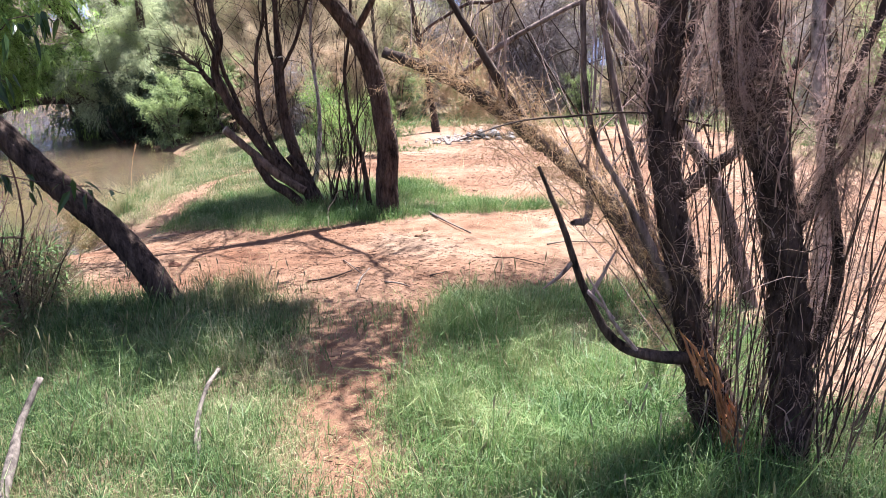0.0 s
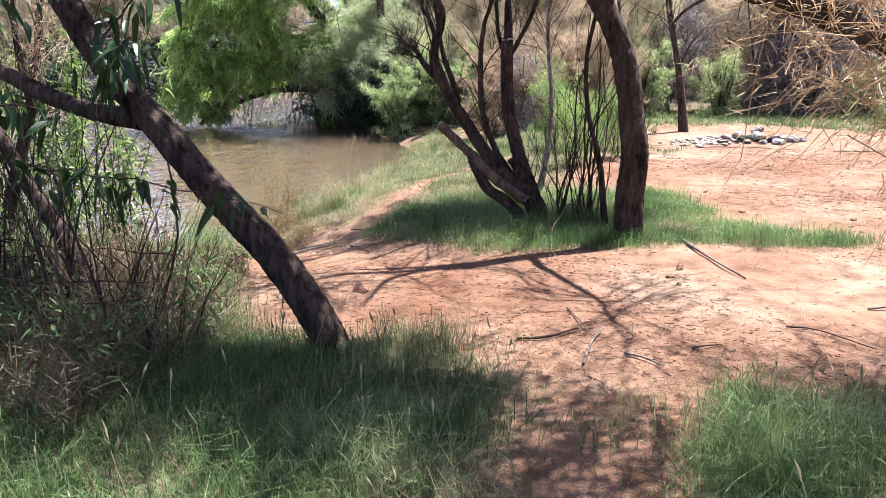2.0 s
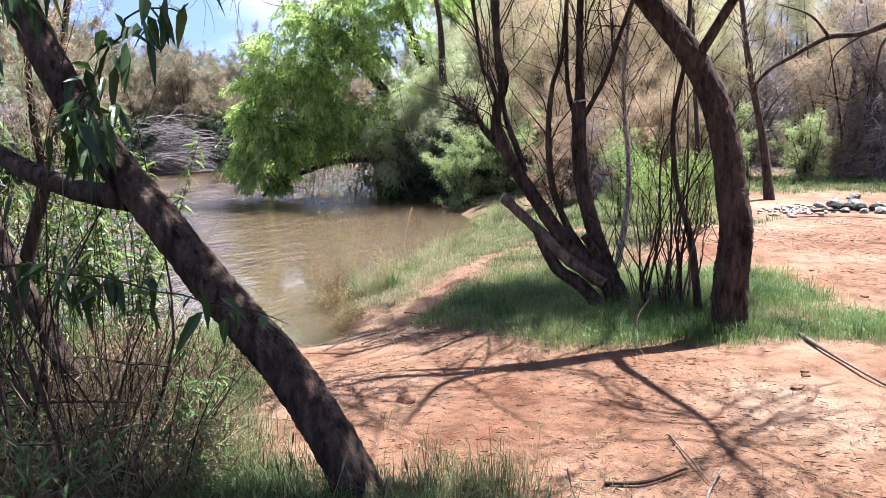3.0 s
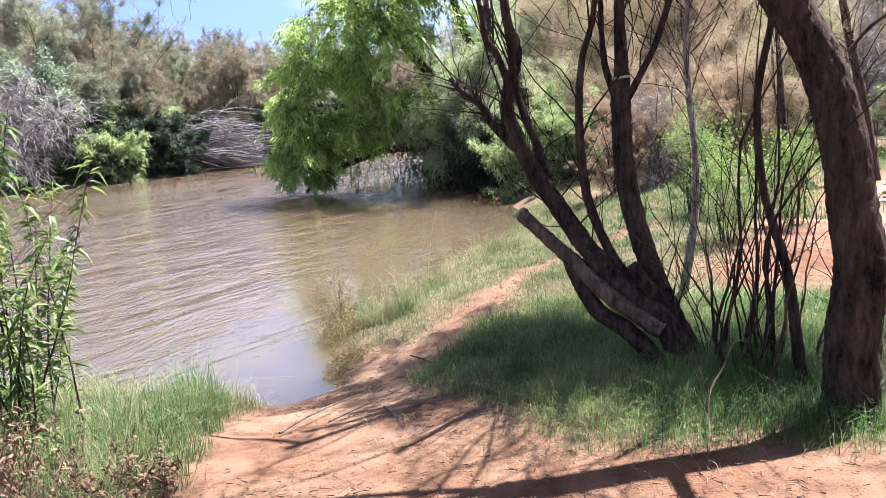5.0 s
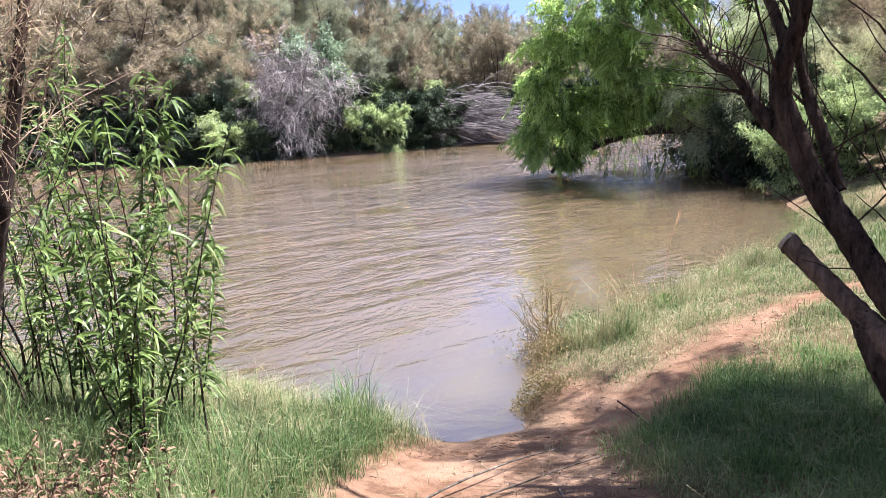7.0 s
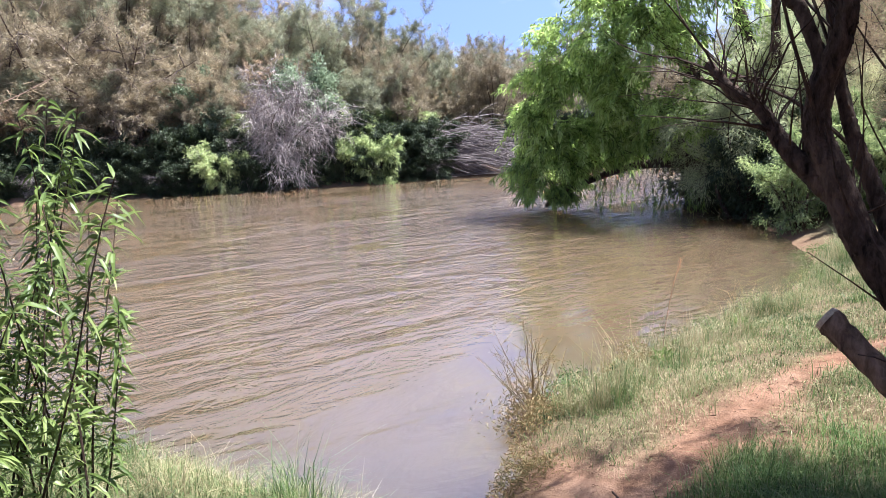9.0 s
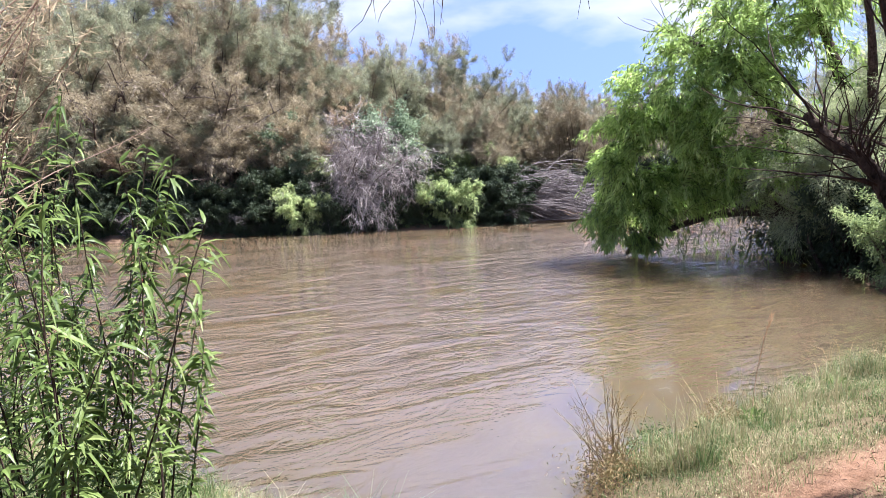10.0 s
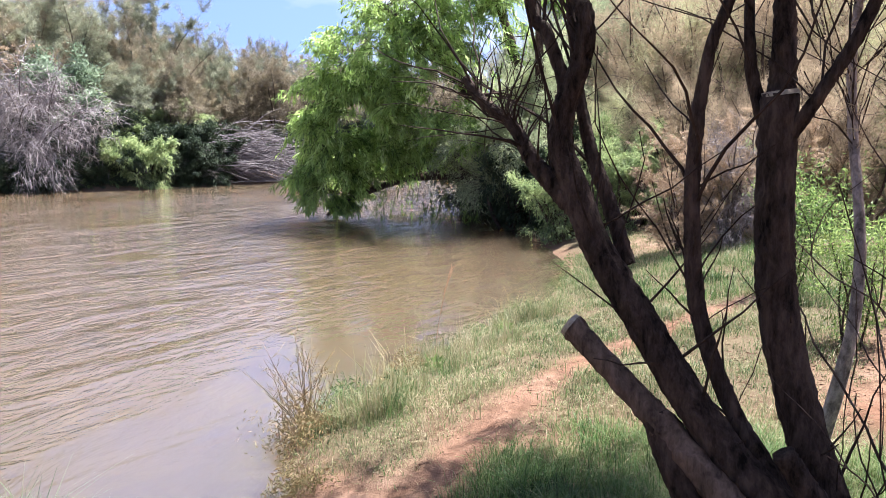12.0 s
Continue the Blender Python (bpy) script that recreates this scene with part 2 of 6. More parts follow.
def muddy_water():
    """Silty water: light scatters under the surface, and ripples of three sizes bend the reflections."""
    m, n, l, b = shader("muddy_water", 0.02, 1.0)
    b.inputs["IOR"].default_value = 1.75
    b.subsurface_method = "BURLEY"
    b.inputs["Subsurface Weight"].default_value = 0.85
    b.inputs["Subsurface Radius"].default_value = (1.0, 0.8, 0.6)
    b.inputs["Subsurface Scale"].default_value = 5.0
    big = noisy(n, l, 0.25, (1, 1, 1), 4)
    r = ramp(n, [(0.3, (0.073, 0.050, 0.029)), (0.7, (0.097, 0.069, 0.043))])
    l.new(big.outputs["Fac"], r.inputs[0])
    l.new(r.outputs[0], b.inputs["Base Color"])
    w1, w2, w3 = noisy(n, l, 0.75, (1.0, 0.42, 1), 3, rough=0.5), noisy(n, l, 2.6, (1.0, 0.42, 1), 4), noisy(n, l, 11.0, (1.0, 0.5, 1), 2)
    for w, turn, swirl in ((w1, -14, 1.4), (w2, 12, 1.1), (w3, 24, 0.4)):
        w.inputs["Distortion"].default_value = swirl
        w.inputs["Vector"].links[0].from_node.inputs["Rotation"].default_value = (0, 0, radians(turn))
    calm = noisy(n, l, 0.30, (1.0, 0.6, 1), 4)
    total = w1.outputs["Fac"]
    for w, f in ((w2, 0.5), (w3, 0.13)):
        s = n.new("ShaderNodeMath")
        s.operation = "MULTIPLY_ADD"
        s.inputs[1].default_value = f
        l.new(w.outputs["Fac"], s.inputs[0])
        l.new(total, s.inputs[2])
        total = s.outputs[0]
    u = bumped(n, l, b, total, 0.6, 0.36)
    rough_ = ramp(n, [(0.38, (0.16, 0.16, 0.16)), (0.60, (0.95, 0.95, 0.95))])
    l.new(calm.outputs["Fac"], rough_.inputs[0])
    tc, xyz, still, mul = n.new("ShaderNodeTexCoord"), n.new("ShaderNodeSeparateXYZ"), n.new("ShaderNodeMapRange"), n.new("ShaderNodeMath")
    still.inputs["From Min"].default_value, still.inputs["From Max"].default_value = -13.0, -5.0
    still.inputs["To Min"].default_value, still.inputs["To Max"].default_value = 1.0, 0.17
    mul.operation = "MULTIPLY"
    l.new(tc.outputs["Object"], xyz.inputs[0])
    l.new(xyz.outputs["X"], still.inputs["Value"])
    l.new(still.outputs[0], mul.inputs[0])
    l.new(rough_.outputs[0], mul.inputs[1])
    l.new(mul.outputs[0], u.inputs["Strength"])
    return m


SOIL, WATER = soil(), muddy_water()
STONE = bark("grey_stone", (0.03, 0.026, 0.024), (0.14, 0.125, 0.118), (1, 1, 1), 14.0, 0.02)
RUBBLE = bark("pinkish_rubble", (0.14, 0.11, 0.095), (0.36, 0.30, 0.265), (1, 1, 1), 14.0, 0.02)
PALE_STONE = bark("pale_stone", (0.07, 0.062, 0.059), (0.27, 0.245, 0.235), (1, 1, 1), 14.0, 0.02)
CHAR = bark("charred_stone", (0.008, 0.007, 0.007), (0.03, 0.028, 0.027), (1, 1, 1), 14.0, 0.02)
BRICKBIT = bark("red_clay", (0.07, 0.03, 0.022), (0.17, 0.075, 0.05), (1, 1, 1), 20.0, 0.01)


# ---- geometry helpers ----
class Geo:
    """Collects vertices, quads and triangles, and turns them into one mesh."""

    def __init__(self):
        self.v, self.q, self.t, self.n = [], [], [], 0

    def add(self, v, q=None, t=None):
        if q is not None and len(q):
            self.q.append(np.asarray(q, np.int64) + self.n)
        if t is not None and len(t):
            self.t.append(np.asarray(t, np.int64) + self.n)
        self.v.append(np.asarray(v, np.float32))
        self.n += len(v)

    def mesh(self, name, smooth=True):
        v = np.concatenate(self.v)
        q = np.concatenate(self.q) if self.q else np.zeros((0, 4), np.int64)
        t = np.concatenate(self.t) if self.t else np.zeros((0, 3), np.int64)
        me = bpy.data.meshes.new(name)
        me.vertices.add(len(v))
        me.vertices.foreach_set("co", v.ravel())
        me.loops.add(q.size + t.size)
        me.loops.foreach_set("vertex_index", np.concatenate([q.ravel(), t.ravel()]).astype(np.int32))
        me.polygons.add(len(q) + len(t))
        start = np.concatenate([np.arange(len(q)) * 4, q.size + np.arange(len(t)) * 3]).astype(np.int32)
        me.polygons.foreach_set("loop_start", start)
        me.polygons.foreach_set("use_smooth", np.full(len(start), smooth))
        me.update(calc_edges=True)
        return me


def part(name, geo, material, parent=None, label="", smooth=True, kind=""):
    """One mesh object from a Geo, under a thing or a part."""
    me = geo.mesh(name, smooth)
    me.materials.append(material)
    ob = new(name, me)
    if parent is not None:
        ob.parent = parent
    if label:
        ob["label"] = label
    if kind:
        ob["kind"] = kind
    return ob


def thing(name, label, category, at=(0, 0, 0), group=""):
    ob = new(name)
    ob.empty_display_size = 0.1
    ob.location = at
    return tagged(ob, label, category, group)


def curve(pts, step=None, n=None):
    """A smooth line through the given points (Catmull-Rom)."""
    p = np.asarray(pts, float)
    p = np.vstack([2 * p[0] - p[1], p, 2 * p[-1] - p[-2]])
    per = n or 6
    out = []
    for k in range(1, len(p) - 2):
        for u in np.arange(per) / per:
            a, b, c, d = p[k - 1:k + 3]
            out.append(0.5 * (2 * b + (c - a) * u + (2 * a - 5 * b + 4 * c - d) * u * u + (3 * b - a - 3 * c + d) * u ** 3))
    out.append(p[-2])
    return np.array(out)


def tube(geo, line, r0, r1, seg=8, lump=0.0, rng=None, cap=False, flare=0.0, ridge=0.0):
    """A tapered round stem along a line; lump makes it uneven, flare widens its foot, ridge gives it
    furrowed bark that wanders up the stem."""
    line = np.asarray(line, float)
    k = len(line)
    tan = np.gradient(line, axis=0)
    tan /= np.linalg.norm(tan, axis=1)[:, None] + 1e-9
    ref = np.array([1.0, 0, 0]) if abs(tan[0][0]) < 0.8 else np.array([0, 1.0, 0])
    side = np.cross(tan, ref)
    side /= np.linalg.norm(side, axis=1)[:, None] + 1e-9
    up = np.cross(side, tan)
    u = np.linspace(0, 1, k)
    r = r0 + (r1 - r0) * u + flare * r0 * np.exp(-u * k * 0.35)
    a = np.arange(seg) * 2 * math.pi / seg
    rad = np.repeat(r[:, None], seg, 1)
    if lump and rng is not None:
        rad = rad * (1 + lump * rng.normal(size=(k, seg)) + lump * 1.2 * np.sin(a[None] * 2 + u[:, None] * 9 + rng.uniform(0, 6)))
    if ridge:
        run = np.concatenate([[0], np.cumsum(np.linalg.norm(np.diff(line, axis=0), axis=1))])[:, None]
        w = a[None] + 0.5 * np.sin(run * 5.1 + 2 * np.sin(a)[None]) + 0.25 * np.sin(run * 17 + 3 * np.cos(a)[None])
        cut = np.abs(np.sin(w * 4.5 + 0.9 * np.sin(run * 23 + 5 * np.sin(a)[None])))
        plate = np.sin(run * 31 + 4 * np.sin(2 * a)[None] + 3 * np.cos(5 * a)[None])
        rad = rad + ridge * (np.minimum(cut * 1.8, 1.0) - 0.8 + 0.25 * plate) + 0.3 * ridge * rng.normal(size=rad.shape)
    v = line[:, None] + rad[..., None] * (np.cos(a)[None, :, None] * side[:, None] + np.sin(a)[None, :, None] * up[:, None])
    i = np.arange(k - 1)[:, None] * seg + np.arange(seg)[None]
    j = np.arange(k - 1)[:, None] * seg + (np.arange(seg) + 1)[None] % seg
    q = np.stack([i, j, j + seg, i + seg], -1).reshape(-1, 4)
    v = v.reshape(-1, 3)
    t = []
    if cap:
        v = np.vstack([v, line[-1]])
        t = [(k * seg - seg + e, k * seg - seg + (e + 1) % seg, k * seg) for e in range(seg)]
    geo.add(v, q, t)


def wand(rng, start, way, length, n=5, wob=0.12, sag=0.0):
    """The line of a twig: it wanders, and rises or sags."""
    p, d = [np.asarray(start, float)], np.asarray(way, float)
    d = d / np.linalg.norm(d)
    for _ in range(n):
        d = d + rng.normal(size=3) * wob + (0, 0, sag)
        d = d / np.linalg.norm(d)
        p.append(p[-1] + d * length / n)
    return np.array(p)


def slivers(geo, at, way, rng, length, width, spread=0.5, droop=0.0, jitter=0.03):
    """Thin pointed sprays, a triangle each."""
    n = len(at)
    d = way + rng.normal(size=(n, 3)) * spread + (0, 0, -droop)
    d /= np.linalg.norm(d, axis=1)[:, None] + 1e-9
    s = np.cross(d, rng.normal(size=(n, 3)))
    s /= np.linalg.norm(s, axis=1)[:, None] + 1e-9
    ln = length * rng.uniform(0.5, 1.3, (n, 1))
    p = at + rng.normal(size=(n, 3)) * jitter
    v = np.stack([p - s * width / 2, p + s * width / 2, p + d * ln], 1).reshape(-1, 3)
    geo.add(v, t=np.arange(3 * n).reshape(-1, 3))


def blades(geo, at, way, rng, length, width, bend=0.25, spread=0.35):
    """Leaf blades, pointed at both ends and bent once along the middle."""
    n = len(at)
    d = way + rng.normal(size=(n, 3)) * spread
    d /= np.linalg.norm(d, axis=1)[:, None] + 1e-9
    s = np.cross(d, rng.normal(size=(n, 3)) * 0.6 + (0, 0, 1.0))
    s /= np.linalg.norm(s, axis=1)[:, None] + 1e-9
    ln = length * rng.uniform(0.6, 1.25, (n, 1))
    w = width * rng.uniform(0.7, 1.2, (n, 1))
    mid = at + d * ln * 0.45
    tip = at + d * ln + np.array([0, 0, -1.0]) * ln * bend * rng.uniform(0.2, 1.4, (n, 1))
    v = np.stack([at, mid - s * w / 2, tip, mid + s * w / 2], 1).reshape(-1, 3)
    geo.add(v, t=(np.arange(n)[:, None] * 4 + np.array([[0, 1, 2, 0, 2, 3]])).reshape(-1, 3))


def leaves(geo, at, way, rng, length, width, bend=0.4, spread=0.4):
    """Lance-shaped leaves: widest below the middle, folded along the midrib, curving to a drooping tip."""
    n = len(at)
    d = unit(way + rng.normal(size=(n, 3)) * spread)
    s = unit(np.cross(d, rng.normal(size=(n, 3)) * 0.7 + (0, 0, 1.0)))
    up = np.cross(s, d)
    ln, w = length * rng.uniform(0.55, 1.25, (n, 1)), width * rng.uniform(0.7, 1.2, (n, 1))
    sag = bend * rng.uniform(0.2, 1.4, (n, 1))
    rows = [at]
    for u, f in ((0.3, 1.0), (0.65, 0.72)):
        c = at + d * ln * u - np.array([0, 0, 1.0]) * ln * sag * u * u
        rows += [c - s * w * f / 2 + up * w * 0.15, c, c + s * w * f / 2 + up * w * 0.15]
    rows.append(at + d * ln - np.array([0, 0, 1.0]) * ln * sag)
    b = np.arange(n)[:, None] * 8
    geo.add(np.stack(rows, 1).reshape(-1, 3), np.vstack([b + [[1, 2, 5, 4]], b + [[2, 3, 6, 5]]]), np.vstack([b + [[0, 2, 1]], b + [[0, 3, 2]], b + [[4, 5, 7]], b + [[5, 6, 7]]]))


def pick(rng, line, n):
    """n places on a line, with its direction there."""
    u = rng.uniform(0, len(line) - 1.001, n)
    k = u.astype(int)
    f = (u - k)[:, None]
    return line[k] * (1 - f) + line[k + 1] * f, line[k + 1] - line[k]


# ---- the lie of the land ----
NEAR_SHORE = np.array([(-90, -40), (-30, -5), (-14, 4.5), (-9, 7.2), (-6.75, 7.9), (-5.9, 8.3), (-4.8, 8.62), (-4.15, 8.75), (-4.02, 9.2),
                       (-4.35, 9.75), (-4.75, 10.15), (-5.0, 11.2), (-4.95, 12.6), (-4.95, 14.7), (-5.5, 17.4), (-6.6, 19.3), (-7.6, 20.6),
                       (-9.2, 23.5), (-11, 28), (-14, 37), (-15, 60), (-8, 140), (40, 400)], float)
FAR_SHORE = np.array([(-140, -60), (-60, -22), (-40, 4), (-35.2, 13.2), (-32.6, 17.9), (-30.3, 22), (-28, 27.8), (-27, 32), (-26, 38), (-25, 48),
                      (-24, 70), (-10, 150), (36, 410)], float)


def side_of(x, y, line):
    """Distance from a line, positive to the right of its way."""
    best, sign = np.full(np.shape(x), 1e9), np.zeros(np.shape(x))
    for a, b in zip(line[:-1], line[1:]):
        d = b - a
        u = np.clip(((x - a[0]) * d[0] + (y - a[1]) * d[1]) / (d @ d), 0, 1)
        ex, ey = x - a[0] - u * d[0], y - a[1] - u * d[1]
        r = np.hypot(ex, ey)
        c = np.sign(ex * d[1] - ey * d[0])
        sign = np.where(r < best - 1e-9, c, sign)
        best = np.minimum(best, r)
    return best * np.where(sign == 0, 1, sign)


def ripple(x, y, s, k):
    return np.sin(x * s + 1.7 * k + 1.3 * np.sin(y * s * 0.7 + k)) * np.sin(y * s * 1.13 + 2.1 * k + 1.1 * np.sin(x * s * 0.6))


def height(x, y):
    x, y = np.asarray(x, float), np.asarray(y, float)
    d = side_of(x, y, NEAR_SHORE) + 0.06 * ripple(x, y, 4.0, 3)
    near = np.interp(d, [-4, -1.2, 0, 0.2, 0.6, 1.3, 2.5, 4, 12, 200], [-0.9, -0.4, 0, 0.10, 0.2, 0.38, 0.52, 0.59, 0.62, 1.2])
    e = -side_of(x, y, FAR_SHORE)
    far = np.interp(e, [-4, -1, 0, 0.4, 2, 6, 30, 300], [-0.9, -0.35, 0, 0.4, 0.9, 1.3, 2.0, 8.0])
    bumps = 0.018 * ripple(x, y, 2.3, 1) + 0.010 * ripple(x, y, 6.1, 2)
    return np.maximum(near, far) + bumps * np.clip(d, 0, 1)


def blob(x, y, cx, cy, rx, ry, wob=0.22, k=1):
    """1 inside a ragged oval, falling to 0 outside."""
    a = np.arctan2((y - cy) / ry, (x - cx) / rx)
    r = np.hypot((x - cx) / rx, (y - cy) / ry) * (1 + wob * np.sin(3 * a + k) * 0.5 + wob * np.sin(7 * a + 2 * k) * 0.35)
    return np.clip((1.12 - r) / 0.3, 0, 1)


def cover(x, y):
    """How thickly grass covers the ground, 0 to 1."""
    x, y = np.asarray(x, float), np.asarray(y, float)
    d = side_of(x, y, NEAR_SHORE)
    track = np.interp(y, [0, 3.2, 4.1, 5.2, 6], [-0.36, -0.36, -0.45, -0.4, -0.4])
    wide = np.interp(y, [0, 3.2, 4.1, 4.6, 5.2, 5.5, 5.85, 6.5], [0.05, 0.06, 0.12, 0.25, 0.3, 0.38, 1.0, 3.0])
    front = np.clip((np.abs(x - track) - wide) / np.where(x < track, 0.26, 0.16) + 0.22 * ripple(x, y, 7, 2) + 0.15 * ripple(x, y, 15, 4), 0.05, 1) * np.clip((5.9 + 0.12 * np.sin(x * 4) - y) / 0.3, 0, 1)
    front = front * np.where(x > 0, np.clip((np.where(y < 3.9, 2.6, 1.75) + 0.2 * np.sin(y * 3) - x) / 0.4, 0, 1), 1)
    left = np.clip((-2.35 - 0.62 * np.clip(y - 5.6, 0, 9) - x) / 0.5 + 0.2 * ripple(x, y, 5, 3), 0, 1) * np.clip((9.0 - y) / 0.3, 0, 1)
    isle = np.maximum(blob(x, y, -1.5, 9.55, 1.55, 1.5, 0.12, k=2), 0.8 * blob(x, y, 0.3, 8.8, 0.95, 0.4, k=4))
    shore = np.clip((d - 0.02) / 0.1, 0, 1) * np.clip((1.05 - d) / 0.35, 0, 1) * np.clip((y - 9.7) / 0.4, 0, 1)
    bank = np.clip((y - 9.9) / 1.2, 0, 1) * np.clip((-1.6 + 0.16 * (y - 10) - x) / 0.8, 0, 1) * np.clip((19 - y) / 1.5, 0.3, 1) * 0.95
    way = np.interp(y, [8, 9, 10, 11, 12, 13, 14.5, 16], [-3.4, -3.42, -3.38, -3.33, -3.2, -2.95, -2.4, -1.9])
    path = np.exp(-((x - way) / np.interp(y, [9, 10.2], [0.26, 0.17])) ** 4) * np.clip((y - 8.5) / 0.5, 0, 1) * np.clip((16 - y) / 2, 0, 1)
    back = np.clip((y - 18.6 - 0.35 * np.sin(x * 1.3)) / 1.2, 0, 1) * 0.9
    right = np.clip((x - 5.5 - 0.5 * np.sin(y * 0.9)) / 1.5, 0, 1) * 0.8
    tufts = 0.7 * blob(x, y, -1.3, 14.5, 1.1, 0.7, k=5)
    g = np.maximum.reduce([front, left, isle * (1 - path), shore * (1 - path), bank * (1 - path), back, right, tufts])
    far = np.clip(-side_of(x, y, FAR_SHORE) / 1.5, 0, 1)
    return np.clip(np.maximum(g * np.clip((d - 0.02) / 0.1, 0, 1), far), 0, 1)


def spaced(lo, hi, step, reach):
    mid = list(np.arange(lo, hi, step))
    out, s, a, b = [], step, lo, hi
    while b < reach:
        s *= 1.25
        a, b = a - s, b + s
        out += [a, b]
    return np.array(sorted(mid + out))


def build_ground():
    xs, ys = spaced(-8, 5, 0.1, 500), spaced(0, 17, 0.1, 500)
    x, y = np.meshgrid(xs, ys)
    z = height(x, y)
    g = Geo()
    nx = len(xs)
    i = (np.arange(len(ys) - 1)[:, None] * nx + np.arange(nx - 1)[None])
    g.add(np.stack([x, y, z], -1).reshape(-1, 3), np.stack([i, i + 1, i + nx + 1, i + nx], -1).reshape(-1, 4))
    ob = part("ground", g, SOIL)
    for name, val in (("cover", cover(x, y) * 0.85), ("wet", np.clip((0.14 - z) / 0.1, 0, 1))):
        at = ob.data.attributes.new(name, "FLOAT", "POINT")
        at.data.foreach_set("value", val.astype(np.float32).ravel())
    tagged(ob, "bare reddish sandy soil with grassy patches beside the river", "ground", kind="structure")
    w = Geo()
    w.add([(-400, -400, 0), (400, -400, 0), (400, 500, 0), (-400, 500, 0)], [(0, 1, 2, 3)])
    tagged(part("river_water", w, WATER), "muddy brown rippled river water reflecting sky and trees", "river", kind="structure")


build_ground()


def grass(name, label, material, box, n, tall, wide, seed, keep=cover, power=1.0, lean=0.35, tuft=9, loose=0.035):
    """Tufts of fine grass, each blade of two joints, strewn where the keep function lets them stand."""
    rng = np.random.default_rng(seed)
    c = n // tuft
    cx, cy = rng.uniform(box[0], box[2], c), rng.uniform(box[1], box[3], c)
    ok = rng.uniform(size=c) < keep(cx, cy) ** power
    cx, cy = cx[ok], cy[ok]
    c = len(cx)
    grow = rng.lognormal(0.0, 0.32, c) * (0.8 + 0.35 * ripple(cx, cy, 3.1, 4) + 0.2 * ripple(cx, cy, 8.0, 2))
    fade = 0.2 * rng.normal(size=c) + 0.22 * ripple(cx, cy, 1.9, 6) + 0.16 * ripple(cx, cy, 5.3, 3)
    sway = rng.uniform(0, 2 * math.pi, c)
    idx = np.repeat(np.arange(c), tuft)
    m = len(idx)
    x, y = cx[idx] + rng.normal(size=m) * loose, cy[idx] + rng.normal(size=m) * loose
    z = height(x, y) - 0.01
    h = np.clip(tall * rng.uniform(0.3, 1.2, m) * grow[idx], 0.015, tall * 2.2)
    a = sway[idx] + rng.normal(size=m) * 1.1
    k = lean * rng.uniform(0.2, 1.7, m)
    dx, dy = np.cos(a) * k * h, np.sin(a) * k * h
    w = wide * rng.uniform(0.5, 1.2, m)
    b = a + rng.normal(size=m) * 0.8
    s = np.stack([-np.sin(b) * w / 2, np.cos(b) * w / 2, 0 * w], -1)
    p = np.stack([x, y, z], -1)
    mid = p + np.stack([dx * 0.35, dy * 0.35, h * 0.6], -1)
    tip = p + np.stack([dx * 1.3, dy * 1.3, h * np.clip(1 - 0.35 * k, 0.3, 1)], -1)
    v = np.stack([p - s, p + s, mid + s * 0.8, mid - s * 0.8, tip], 1).reshape(-1, 3)
    b = np.arange(m)[:, None] * 5
    g = Geo()
    g.add(v, (b + np.array([[0, 1, 2, 3]])), (b + np.array([[3, 2, 4]])))
    ob = part(name, g, material, smooth=False)
    at = ob.data.attributes.new("tone", "FLOAT", "POINT")
    at.data.foreach_set("value", np.repeat(fade[idx], 5).astype(np.float32))
    return tagged(ob, label, "grass", kind="stuff")


# ---- trees ----
def zat(x, y):
    return float(height(np.array([x]), np.array([y]))[0])


def unit(d):
    return d / (np.linalg.norm(d, axis=1)[:, None] + 1e-9)


